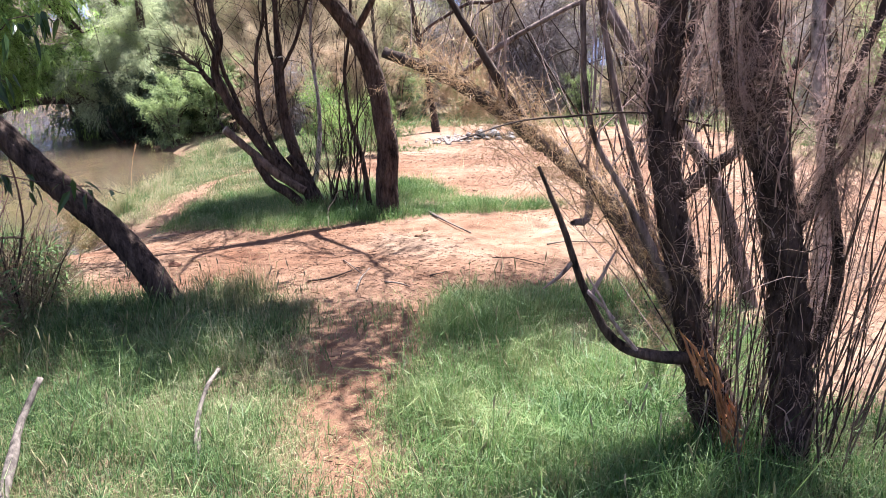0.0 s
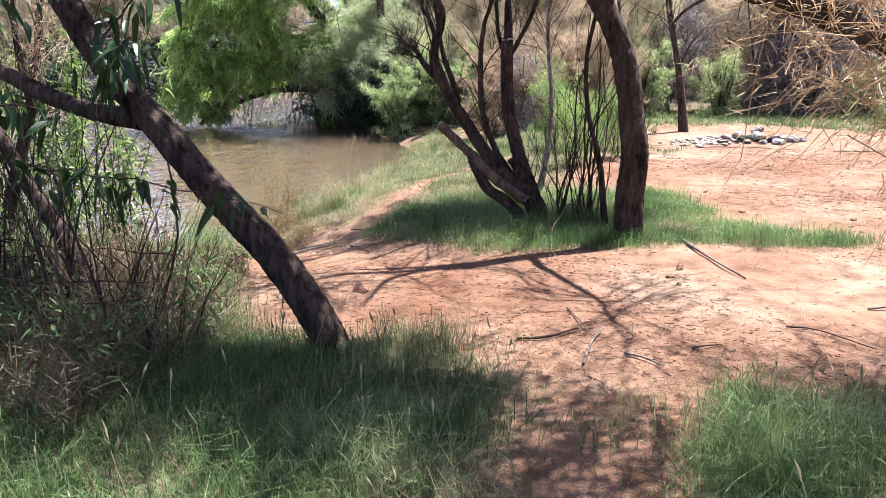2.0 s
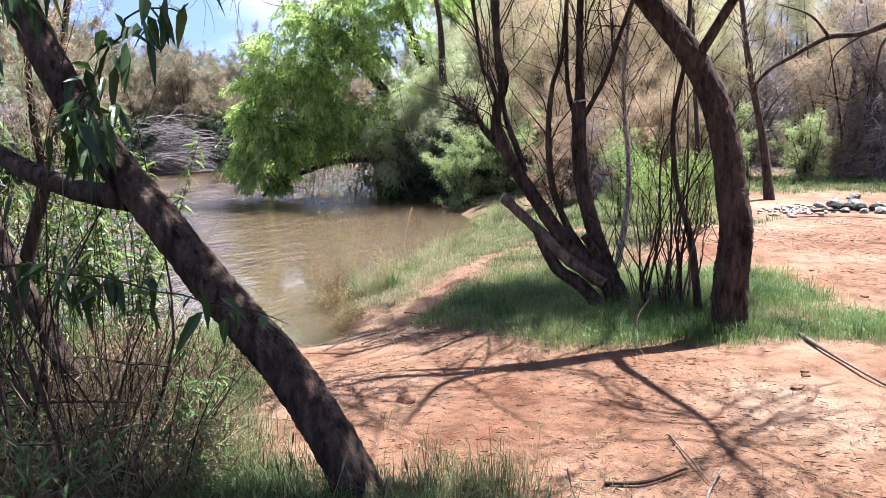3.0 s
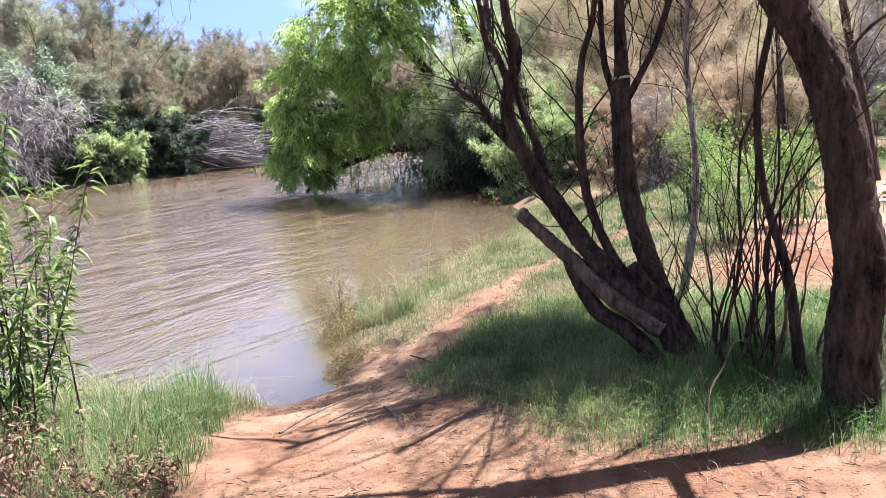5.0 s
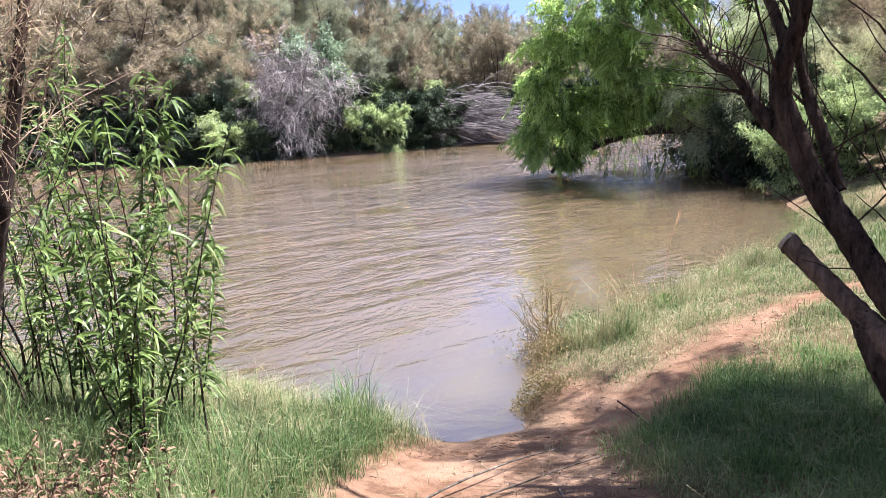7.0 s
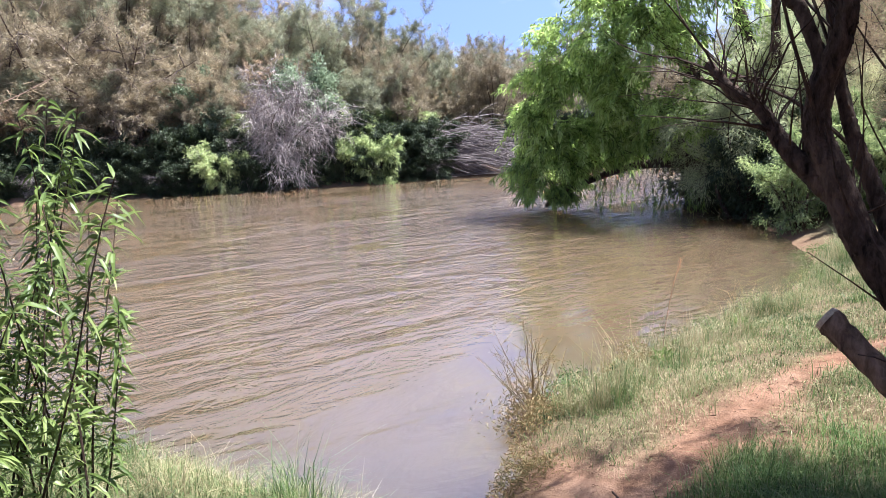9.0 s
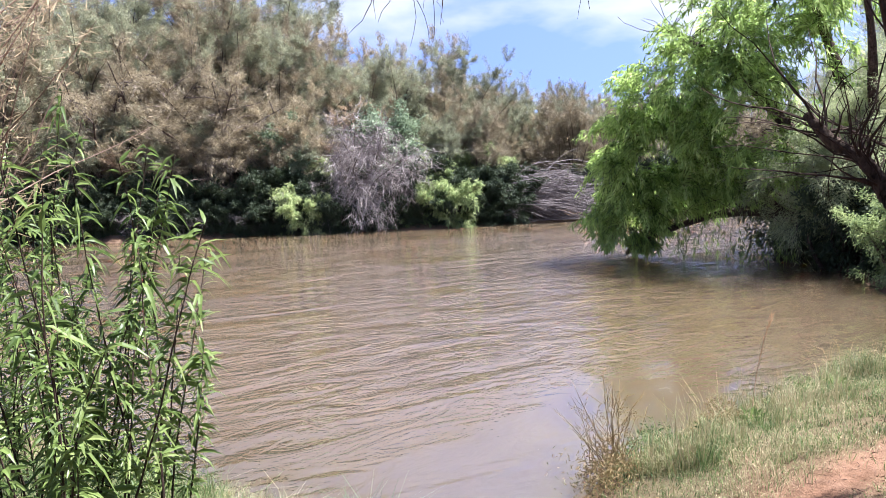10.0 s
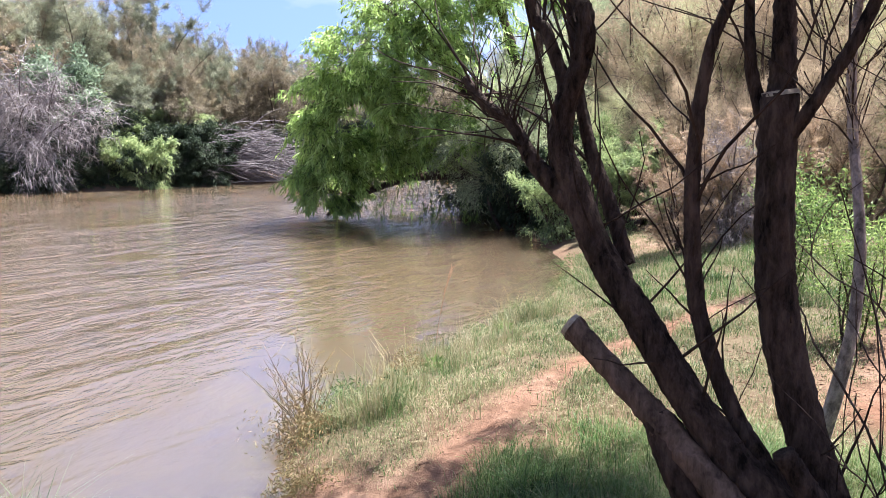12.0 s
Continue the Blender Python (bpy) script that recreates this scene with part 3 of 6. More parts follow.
def shrub_tree(name, label, category, seed, tall, wide, leaf, twig_mat, stems=7, side=14, twigs=5, per=34, size=(0.2, 0.02), kind="sliver",
               bare=0.0, arch=0.5, low=0.15, droop=0.1, r0=0.07, wood=None, jitter=0.1, group=""):
    """A many-stemmed shrub or small tree at the origin: stems, branches, twigs, and a crown of fine sprays."""
    rng = np.random.default_rng(seed)
    ob = thing(name, label, category, group=group)
    limbs, fine, crown = Geo(), Geo(), Geo()
    for k in range(stems):
        a = 2 * math.pi * (k + rng.uniform(-0.4, 0.4)) / stems
        out = wide * rng.uniform(0.2, 1.0)
        h = tall * rng.uniform(0.62, 1.0) * (1 - 0.35 * (out / wide) ** 2)
        foot = np.array([math.cos(a), math.sin(a), 0]) * 0.12 * wide * rng.uniform(0.2, 1)
        tip = np.array([math.cos(a) * out, math.sin(a) * out, h])
        mid = foot * 0.4 + tip * 0.6 * np.array([1 - arch * 0.4, 1 - arch * 0.4, 1.12]) + rng.normal(size=3) * 0.04 * tall
        line = curve([foot - (0, 0, 0.15), mid * 0.5 + foot * 0.5 + rng.normal(size=3) * 0.03 * tall, mid, tip], n=5)
        tube(limbs, line, r0 * rng.uniform(0.6, 1.1), r0 * 0.06, 6, 0.06, rng)
        for _ in range(9 if bare < 1 else 0):
            q = line[rng.integers(int(len(line) * 0.72), len(line))]
            tw = wand(rng, q, (rng.normal() * 0.6, rng.normal() * 0.6, 1), tall * rng.uniform(0.06, 0.13), 4, 0.15)
            tube(fine, tw, r0 * 0.05, r0 * 0.015, 3)
            at, d = pick(rng, tw, per * 2)
            if kind == "sliver":
                slivers(crown, at, unit(d), rng, size[0], size[1], 0.6, droop, jitter)
            else:
                blades(crown, at + rng.normal(size=at.shape) * jitter, unit(d), rng, size[0], size[1], 0.3, 0.6)
        for _ in range(side):
            u = rng.uniform(low, 0.99)
            p = line[int(u * (len(line) - 1))]
            b = rng.uniform(0, 2 * math.pi)
            way = np.array([math.cos(b), math.sin(b), rng.uniform(-0.1, 1.1) - arch * (1 - u)])
            ln = wide * rng.uniform(0.25, 0.6) * (1.15 - 0.6 * u)
            br = wand(rng, p, way, ln, 5, 0.16, 0.03 - 0.10 * arch)
            tube(fine, br, r0 * 0.2, r0 * 0.05, 4)
            for _ in range(twigs):
                q = br[rng.integers(1, len(br))]
                tw = wand(rng, q, (br[-1] - br[0]) / ln + rng.normal(size=3) * 0.7 + (0, 0, 0.25 - droop), ln * rng.uniform(0.25, 0.6), 4, 0.2, -0.06 * droop)
                tube(fine, tw, r0 * 0.06, r0 * 0.02, 3)
                if rng.uniform() < bare:
                    continue
                at, d = pick(rng, tw, per)
                if kind == "sliver":
                    slivers(crown, at, unit(d), rng, size[0], size[1], 0.6, droop, jitter)
                else:
                    blades(crown, at + rng.normal(size=at.shape) * jitter, unit(d) - (0, 0, droop), rng, size[0], size[1], 0.3, 0.6)
    part("trunk", limbs, wood or BARK, ob)
    part("brushwood", fine, twig_mat, ob, smooth=False, kind="stuff")
    if crown.n:
        part("crown", crown, leaf, ob, smooth=False, kind="stuff")
    return ob


def put(ob, x, y, turn=0.0, grow=1.0, sink=0.05, squash=1.0):
    ob.matrix_basis = pose(x, y, max(zat(x, y), -0.1) - sink, 0, 0, turn) @ Matrix.Diagonal((grow, grow, grow * squash, 1))
    return ob


def again(ob, x, y, turn=0.0, grow=1.0, sink=0.05, squash=1.0, label=""):
    c = put(copy_thing(ob, Matrix()), x, y, turn, grow, sink, squash)
    if label:
        c["label"] = label
    return c


# ---- far bank ----
FAR = "far bank growth"
far_green = put(shrub_tree("tamarisk_tree", "tall feathery grey-green tamarisk on the far river bank", "tree", 11, 8.6, 3.2, TAMARISK, BROWNTWIG, 10, 16, 6, 74, (0.15, 0.015), jitter=0.06, group=FAR), -33.0, 27.5, 0, 1.02)
far_tan = put(shrub_tree("tamarisk_tree", "tall tan tamarisk with bare twigs on the far river bank", "tree", 12, 8.2, 3.2, TAMARISK_TAN, BROWNTWIG, 10, 16, 6, 72, (0.15, 0.015), bare=0.3, jitter=0.06, group=FAR), -36.5, 19.5, 0, 1.1)
far_bush = put(shrub_tree("riverside_bush", "green leafy bush overhanging the muddy river", "bush", 13, 2.9, 2.0, SHRUB, BROWNTWIG, 10, 9, 5, 30, (0.17, 0.06), "blade", arch=0.9, low=0.0, droop=0.3, jitter=0.08, group=FAR), -28.3, 27.0, 0, 0.95)
far_dark = put(shrub_tree("riverside_bush", "dark green leafy bush, shade in its colour, at the far bank foot", "bush", 16, 3.0, 2.2, BUSH_DARK, BROWNTWIG, 10, 9, 5, 30, (0.18, 0.06), "blade", arch=0.7, low=0.0, droop=0.3, jitter=0.09, group=FAR), -27.8, 30.0, 0, 0.85)
far_over = put(shrub_tree("tamarisk_bush", "dusty tan tamarisk arching out over the shaded bank", "bush", 24, 5.4, 2.9, TAMARISK_TAN, BROWNTWIG, 12, 14, 7, 56, (0.14, 0.014), bare=0.2, arch=0.8, low=0.62, droop=0.3, jitter=0.06, r0=0.06, group=FAR), -36.2, 17.8)
far_olive = put(shrub_tree("tamarisk_bush", "olive green feathery tamarisk arching over the shaded bank", "bush", 25, 5.8, 2.7, TAMARISK, BROWNTWIG, 12, 14, 7, 56, (0.14, 0.014), bare=0.1, arch=0.8, low=0.62, droop=0.3, jitter=0.06, r0=0.06, group=FAR), -36.8, 14.0)
far_dead = put(shrub_tree("dead_bush", "large grey leafless bush drooping over the river bank", "bush", 14, 3.9, 2.7, GREYTWIG, GREYTWIG, 16, 14, 7, 5, (0.5, 0.018), arch=1.0, low=0.25, droop=0.6, wood=DEADWOOD, r0=0.05, group=FAR), -30.2, 23.5, 0, 1.3)
far_blue = put(shrub_tree("riverside_bush", "blue-green leafy bush rising behind a dead bush", "bush", 15, 5.0, 2.0, BUSH_BLUE, BROWNTWIG, 8, 10, 5, 30, (0.18, 0.09), "blade", arch=0.5, low=0.2, droop=0.2, jitter=0.16, group=FAR), -31.0, 25.4)
far_bare = put(shrub_tree("bare_tree", "half-dead brown tree with curved bare branches over tan sprays", "tree", 17, 6.2, 3.6, TAMARISK_TAN, BROWNTWIG, 9, 15, 8, 36, (0.16, 0.02), bare=0.5, arch=1.0, low=0.3, droop=0.35, jitter=0.08, r0=0.14, group=FAR), -34.2, 18.5, 0, 1.15)
far_low = put(shrub_tree("tamarisk_bush", "low tan tamarisk drooping over the far bank", "bush", 18, 3.6, 2.5, TAMARISK_TAN, BROWNTWIG, 11, 13, 7, 36, (0.16, 0.02), bare=0.35, arch=1.0, low=0.0, droop=0.5, jitter=0.07, group=FAR), -36.0, 16.2)
far_rust = put(shrub_tree("tamarisk_bush", "rust-orange tamarisk on the far river bank", "bush", 23, 8.0, 3.0, RUST_SPRAY, BROWNTWIG, 9, 15, 6, 40, (0.17, 0.023), bare=0.2, jitter=0.05, group=FAR), -36.4, 15.0, 0, 0.62)
again(far_rust, -33.6, 21.2, 140, 0.6)
again(far_rust, -33.0, 25.0, 220, 0.8)
again(far_bush, -30.9, 20.6, 40, 0.8)
again(far_bush, -29.0, 25.8, 140, 0.75)
again(far_dead, -31.4, 21.3, 100, 0.7, squash=0.7)
again(far_tan, -31.2, 29.6, 60, 0.8)
again(far_green, -35.6, 23.0, 130, 1.12)
again(far_blue, -33.2, 21.0, 10, 0.9)
again(far_bare, -36.8, 14.0, 70, 1.2)
again(far_bare, -36.8, 16.2, 170, 1.35)
again(far_green, -38.6, 13.5, 220, 1.25)
again(far_tan, -38.2, 10.0, 300, 1.2)
again(far_tan, -32.5, 33.0, 250, 0.75)
again(far_green, -29.8, 37.5, 10, 0.7)
again(far_green, -32.9, 31.4, 100, 1.08)
again(far_tan, -35.3, 31.6, 200, 1.12)
rng_far = np.random.default_rng(5)
FAR_LINE = curve([(-48, -8), (-40, 4), (-35.2, 13.2), (-32.6, 17.9), (-30.3, 22), (-28, 27.8), (-27, 32), (-26, 38), (-25, 48), (-24, 70)], n=5)
for k in range(len(FAR_LINE) - 1):
    p, d = FAR_LINE[k], FAR_LINE[k + 1] - FAR_LINE[k]
    out = np.array([-d[1], d[0]]) / np.hypot(*d)
    # rows of near-black bushes stand in for the shade under the overhang
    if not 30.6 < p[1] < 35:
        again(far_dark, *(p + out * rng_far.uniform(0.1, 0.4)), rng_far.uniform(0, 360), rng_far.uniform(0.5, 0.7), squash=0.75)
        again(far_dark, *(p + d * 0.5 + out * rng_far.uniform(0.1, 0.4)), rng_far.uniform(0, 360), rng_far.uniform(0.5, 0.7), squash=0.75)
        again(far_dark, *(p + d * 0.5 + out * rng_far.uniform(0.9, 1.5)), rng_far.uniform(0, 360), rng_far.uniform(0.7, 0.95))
        if not 22.4 < p[1] < 26.4:
            again(far_dead, *(p + d * 0.3 + out * rng_far.uniform(0.2, 0.6)), rng_far.uniform(0, 360), rng_far.uniform(0.35, 0.55), squash=0.6)
            again((far_over, far_olive, far_over)[k % 3] if p[1] < 22 or k % 2 else far_bush, *(p + out * rng_far.uniform(2.2, 3.0)), rng_far.uniform(0, 360), rng_far.uniform(0.85, 1.15))
    if p[1] < 12 or p[1] > 40:
        again(far_bare if k % 2 else far_tan, *(p + out * rng_far.uniform(2.5, 4)), rng_far.uniform(0, 360), rng_far.uniform(0.7, 1.0))
    again(far_green if (k * 7) % 5 < 3 else far_tan, *(p + out * rng_far.uniform(5.5, 8)), rng_far.uniform(0, 360), rng_far.uniform(0.85, 1.15) * (1.36 if p[1] < 20 else 0.98 if p[1] < 27 else 0.72))
    again(far_tan if k % 2 else far_green, *(p + d * 0.5 + out * rng_far.uniform(9, 13)), rng_far.uniform(0, 360), rng_far.uniform(1.0, 1.3) * (1.36 if p[1] < 20 else 1.0 if p[1] < 27 else 0.72))
for k in range(14):
    again(far_green if k % 2 else far_tan, -26 + 2.4 * k + rng_far.uniform(-1, 1), 76 + rng_far.uniform(-4, 8), rng_far.uniform(0, 360), rng_far.uniform(0.9, 1.2))


def brush_pile():
    """Cut branches heaped on the far bank, each one its own long bent stick."""
    rng = np.random.default_rng(19)
    ob = thing("brush_pile", "heap of grey-purple cut branches on the far bank", "brush pile")
    g = Geo()
    for k in range(700):
        a = rng.normal() * 0.25
        x, z = rng.normal() * 1.0, abs(rng.normal()) * 0.9
        z = min(z, 2.2 * math.exp(-(x / 2.0) ** 2)) + 0.25
        p = np.array([-26.9 + 0.4 * rng.normal() + 0.2 * x, 32.6 + x, z + 0.25])
        l = wand(rng, p - np.array([0.4, 1.3, -0.15]), (0.3 * rng.normal() + 0.25, 1, a - 0.1), rng.uniform(1.4, 3.0), 5, 0.08, -0.06)
        l[:, 2] = np.maximum(l[:, 2], 0.12)
        tube(g, l, rng.uniform(0.01, 0.022), 0.006, 4)
    part("brushwood", g, PILE, ob, smooth=False, kind="stuff")


brush_pile()


# ---- the leaning willow over the water ----
def build_willow():
    rng = np.random.default_rng(21)
    ob = thing("willow_tree", "bright green willow leaning low over the river", "tree")
    foot = (-8.4, 23.4, 0.1)
    limbs = [(curve([foot, (-9.8, 23.0, 0.95), (-11.6, 22.4, 1.12), (-13.4, 21.7, 0.45), (-13.8, 21.5, 0.1)], n=6), 0.15, 0.04),
             (curve([foot, (-9.8, 22.6, 2.6), (-11.4, 22.0, 4.6), (-12.8, 21.5, 5.6)], n=6), 0.18, 0.03),
             (curve([foot, (-9.0, 23.2, 3.0), (-9.8, 23.0, 5.6), (-10.2, 22.8, 7.0)], n=6), 0.2, 0.03),
             (curve([(-10.2, 22.9, 1.0), (-11.5, 21.8, 2.4), (-13.2, 21.2, 3.2)], n=6), 0.08, 0.02),
             (curve([foot, (-8.2, 22.2, 3.0), (-8.0, 21.4, 5.0), (-8.4, 21.0, 7.0)], n=6), 0.14, 0.03)]
    for l, a, b in limbs:
        g = Geo()
        tube(g, l, a, b, 9, 0.05, rng)
        part("trunk" if a > 0.1 else "limb", g, BARK_BIG, ob)
    twigs, crown = Geo(), Geo()
    heads = [(-13.7, 21.2, 0.9, 0.7, 60), (-13.5, 21.2, 1.9, 0.85, 90), (-13.2, 21.3, 2.9, 1.0, 110), (-12.4, 21.6, 3.9, 1.15, 120), (-11.5, 22.0, 5.0, 1.3, 130), (-10.5, 22.4, 6.2, 1.5, 130),
             (-12.0, 21.0, 3.0, 1.0, 80), (-11.0, 21.1, 4.0, 1.2, 90), (-9.9, 21.5, 4.9, 1.4, 90), (-9.0, 22.4, 6.2, 1.5, 90), (-13.0, 21.4, 1.6, 0.7, 50), (-10.6, 21.5, 2.8, 0.9, 60),
             (-13.6, 21.3, 0.5, 0.6, 50), (-12.5, 21.8, 1.7, 0.65, 60), (-11.5, 22.0, 1.95, 0.7, 60), (-10.5, 22.3, 2.0, 0.75, 60), (-9.6, 22.3, 2.6, 0.9, 60)]
    fade = []
    for cx, cy, cz, r, n in heads:
        tufts = rng.normal(size=(int(9 + 7 * r), 3))
        tufts = tufts / np.linalg.norm(tufts, axis=1)[:, None] * r * rng.uniform(0.55, 1.0, (len(tufts), 1)) * (1, 1, 0.95)
        for _ in range(int(n * 1.65)):
            o = tufts[rng.integers(0, len(tufts))] + rng.normal(size=3) * 0.13 * r
            p = np.array([cx, cy, cz]) + o
            if p[2] < 0.25:
                continue
            ln = min(rng.uniform(0.4, 0.85), p[2] * 0.85)
            line = wand(rng, p, o / r * (1.0, 1.0, 0.3) + (0, 0, 0.35), ln, 7, 0.15, -0.22)
            line[:, 2] = np.maximum(line[:, 2], 0.04)
            tube(twigs, line, 0.006, 0.002, 3)
            at, d = pick(rng, line, 34)
            at = at + rng.normal(size=at.shape) * 0.03
            at[:, 2] = np.maximum(at[:, 2], 0.06)
            blades(crown, at, unit(d) * 0.7 - (0, 0, 0.3), rng, 0.17, 0.036, 0.2, 0.5)
            fade.append(np.full(34 * 4, 0.16 * rng.normal()))
    for k in range(30):
        p = np.array([rng.uniform(-12.8, -9.8), 22.2 + rng.uniform(-0.5, 0.4), rng.uniform(0.5, 0.95)])
        line = wand(rng, p, (0.1 * rng.normal(), -0.2, -1), p[2] * 0.9, 5, 0.14, -0.1)
        tube(twigs, line, 0.006, 0.002, 3)
        at, d = pick(rng, line, 18)
        blades(crown, at, unit(d), rng, 0.14, 0.03, 0.2, 0.5)
        # darkest tone: shade below the arch is put into these leaves' colour
        fade.append(np.full(18 * 4, -0.4))
    for k in range(150):
        p = limbs[rng.integers(0, 2)][0][rng.integers(4, 18)]
        tube(twigs, wand(rng, p, (rng.normal(), rng.normal(), 0.8), rng.uniform(0.8, 1.8), 6, 0.18), 0.012, 0.003, 4)
    part("brushwood", twigs, TWIG, ob, smooth=False, kind="stuff")
    top = part("crown", crown, WILLOW, ob, smooth=False, kind="stuff")
    top.data.attributes.new("tone", "FLOAT", "POINT").data.foreach_set("value", np.concatenate(fade).astype(np.float32))


build_willow()

cove_a = put(shrub_tree("tamarisk_tree", "soft grey-green tamarisk drooping beside the willow", "tree", 31, 4.6, 2.3, TAMARISK_GREY, BROWNTWIG, 9, 14, 6, 70, (0.11, 0.012), droop=0.5, arch=0.6, low=0.5, jitter=0.08), -8.7, 22.2)
cove_b = put(shrub_tree("riverside_bush", "pale green leafy bush at the water's edge", "bush", 32, 2.2, 1.3, SHRUB, BROWNTWIG, 9, 9, 5, 34, (0.085, 0.024), "blade", arch=0.8, low=0.0, droop=0.3, jitter=0.06), -6.9, 20.3, 0, 0.8)
again(cove_b, -6.2, 21.4, 70, 0.95)
again(cove_b, -5.5, 20.6, 250, 0.9)
# dark bushes added to fill the shaded hollow at the willow's foot
again(far_dark, -8.6, 22.3, 50, 0.7, label="dark green bush filling in the shade below the willow")
again(far_dark, -9.3, 24.2, 150, 0.9, label="dark green bush filling in the shade below the willow")
again(far_dark, -7.4, 21.6, 250, 0.6, label="dark green bush filling in shade at the water's edge")
again(far_green, -4.6, 30.5, 40, 1.0, label="tall grey-green tamarisk behind the cove")
again(far_tan, -7.2, 32.0, 140, 1.15, label="tall tan tamarisk behind the cove")
again(far_green, -9.6, 33.0, 240, 1.2, label="tall grey-green tamarisk behind the cove")
again(cove_a, -6.4, 27.6, 120, 1.4, label="tall grey-green tamarisk behind the cove")
again(cove_a, -9.2, 30.0, 120, 1.6, label="tall grey-green tamarisk behind the willow")
again(far_green, -7.4, 29.6, 75, 1.15, label="tall grey-green tamarisk behind the cove")
again(far_green, -11.6, 35.5, 15, 1.1, label="tall grey-green tamarisk behind the willow")
again(far_dark, -10.9, 24.4, 10, 0.9, label="dark green bush filling in the shade below the willow")
again(cove_a, -9.4, 27.6, 20, 1.3, label="tall grey-green tamarisk behind the willow")
again(far_green, -11.6, 28.6, 320, 0.72, label="tall grey-green tamarisk behind the willow")
again(far_green, -7.6, 27.4, 110, 0.75, label="tall grey-green tamarisk behind the cove")
again(cove_a, -12.5, 33.0, 220, 1.4, label="tall grey-green tamarisk behind the willow")

# ---- thicket behind the clearing ----
BACK = "thicket behind the clearing"
back_tan = put(shrub_tree("tamarisk_tree", "tan and rust coloured tamarisk behind the clearing", "tree", 41, 6.6, 2.3, TAN_BACK, BROWNTWIG, 12, 14, 6, 44, (0.13, 0.011), bare=0.1, low=0.05, jitter=0.12, group=BACK), -4.2, 23.4)
back_green = put(shrub_tree("tamarisk_tree", "yellowish green tamarisk behind the clearing", "tree", 44, 6.2, 2.3, GREEN_BACK, BROWNTWIG, 12, 14, 6, 44, (0.13, 0.011), bare=0.1, low=0.05, jitter=0.12, group=BACK), -2.2, 25.0)
back_dead = put(shrub_tree("dead_bush", "grey-brown leafless tangled thicket behind the clearing", "bush", 42, 4.6, 2.3, GREYTWIG, GREYTWIG, 12, 11, 6, 6, (0.5, 0.012), arch=0.9, low=0.1, droop=0.3, wood=DEADWOOD, r0=0.1, group=BACK), 2.6, 23.8)
back_leafy = put(shrub_tree("leafy_bush", "light green leafy bush behind the trees", "bush", 43, 2.4, 1.2, SHRUB, BROWNTWIG, 9, 9, 5, 20, (0.08, 0.025), "blade", low=0.05, jitter=0.05, group=BACK), -3.2, 19.4, 0, 0.7)
rng_back = np.random.default_rng(8)
for k in range(15):
    x = -6.5 + 1.55 * k
    front = (back_tan, back_green, back_green, back_tan, back_dead)[k % 5] if k < 5 else (back_dead, back_dead, back_tan)[k % 3]
    again(front, x + rng_back.uniform(-0.5, 0.5), 23.8 + rng_back.uniform(-0.8, 1.2), rng_back.uniform(0, 360), rng_back.uniform(0.75, 1.1))
    again((back_tan, back_green)[k % 2], x + rng_back.uniform(-0.5, 0.5), 31.0 + rng_back.uniform(-1, 2), rng_back.uniform(0, 360), rng_back.uniform(1.1, 1.45))
for k in range(9):
    again((back_tan, back_dead, back_leafy)[k % 3], 8.6 + rng_back.uniform(-0.7, 1.2), 5.0 + 2.0 * k, rng_back.uniform(0, 360), rng_back.uniform(0.8, 1.2))
    again((back_green, back_tan)[k % 2], 12.0 + rng_back.uniform(-0.7, 1.2), 3.0 + 2.4 * k, rng_back.uniform(0, 360), rng_back.uniform(1.1, 1.5))
again(back_tan, -2.7, 21.4, 90, 0.55)
again(back_leafy, -1.2, 22.0, 200, 0.9)
again(back_green, -6.6, 21.9, 140, 0.5, label="pale yellow-green feathery tamarisk at the cove")
again(back_tan, -4.8, 21.2, 300, 0.5)
again(back_tan, -3.6, 20.4, 60, 0.42)
again(back_tan, -1.9, 20.8, 160, 0.45)
again(back_tan, -5.6, 24.2, 30, 0.85)
again(back_tan, -3.2, 23.4, 130, 0.75)
again(back_green, -1.6, 22.6, 230, 0.7)
again(back_leafy, 0.8, 22.2, 20, 0.7)
again(back_leafy, 4.0, 22.0, 20, 0.6)
rise_bush = put(shrub_tree("leafy_bush", "yellow-green leafy bush standing behind the many-stemmed tree", "bush", 45, 2.1, 0.75, CORNER_LEAF, BROWNTWIG, 7, 8, 4, 13, (0.07, 0.018), "blade", arch=0.9, droop=0.3, low=0.0, jitter=0.09, r0=0.02), -1.6, 12.7, 0, 0.6)
again(rise_bush, -1.0, 13.6, 130, 0.6)
again(rise_bush, -2.2, 14.6, 250, 0.75)
again(far_rust, -3.9, 17.4, 40, 0.3, label="rusty brown dead shrub in the meadow behind the bank")
again(far_rust, -3.0, 18.6, 160, 0.34, label="rusty brown dead shrub in the meadow behind the bank")
again(back_dead, -3.4, 18.0, 80, 0.42, label="low grey leafless shrub in the meadow behind the bank")


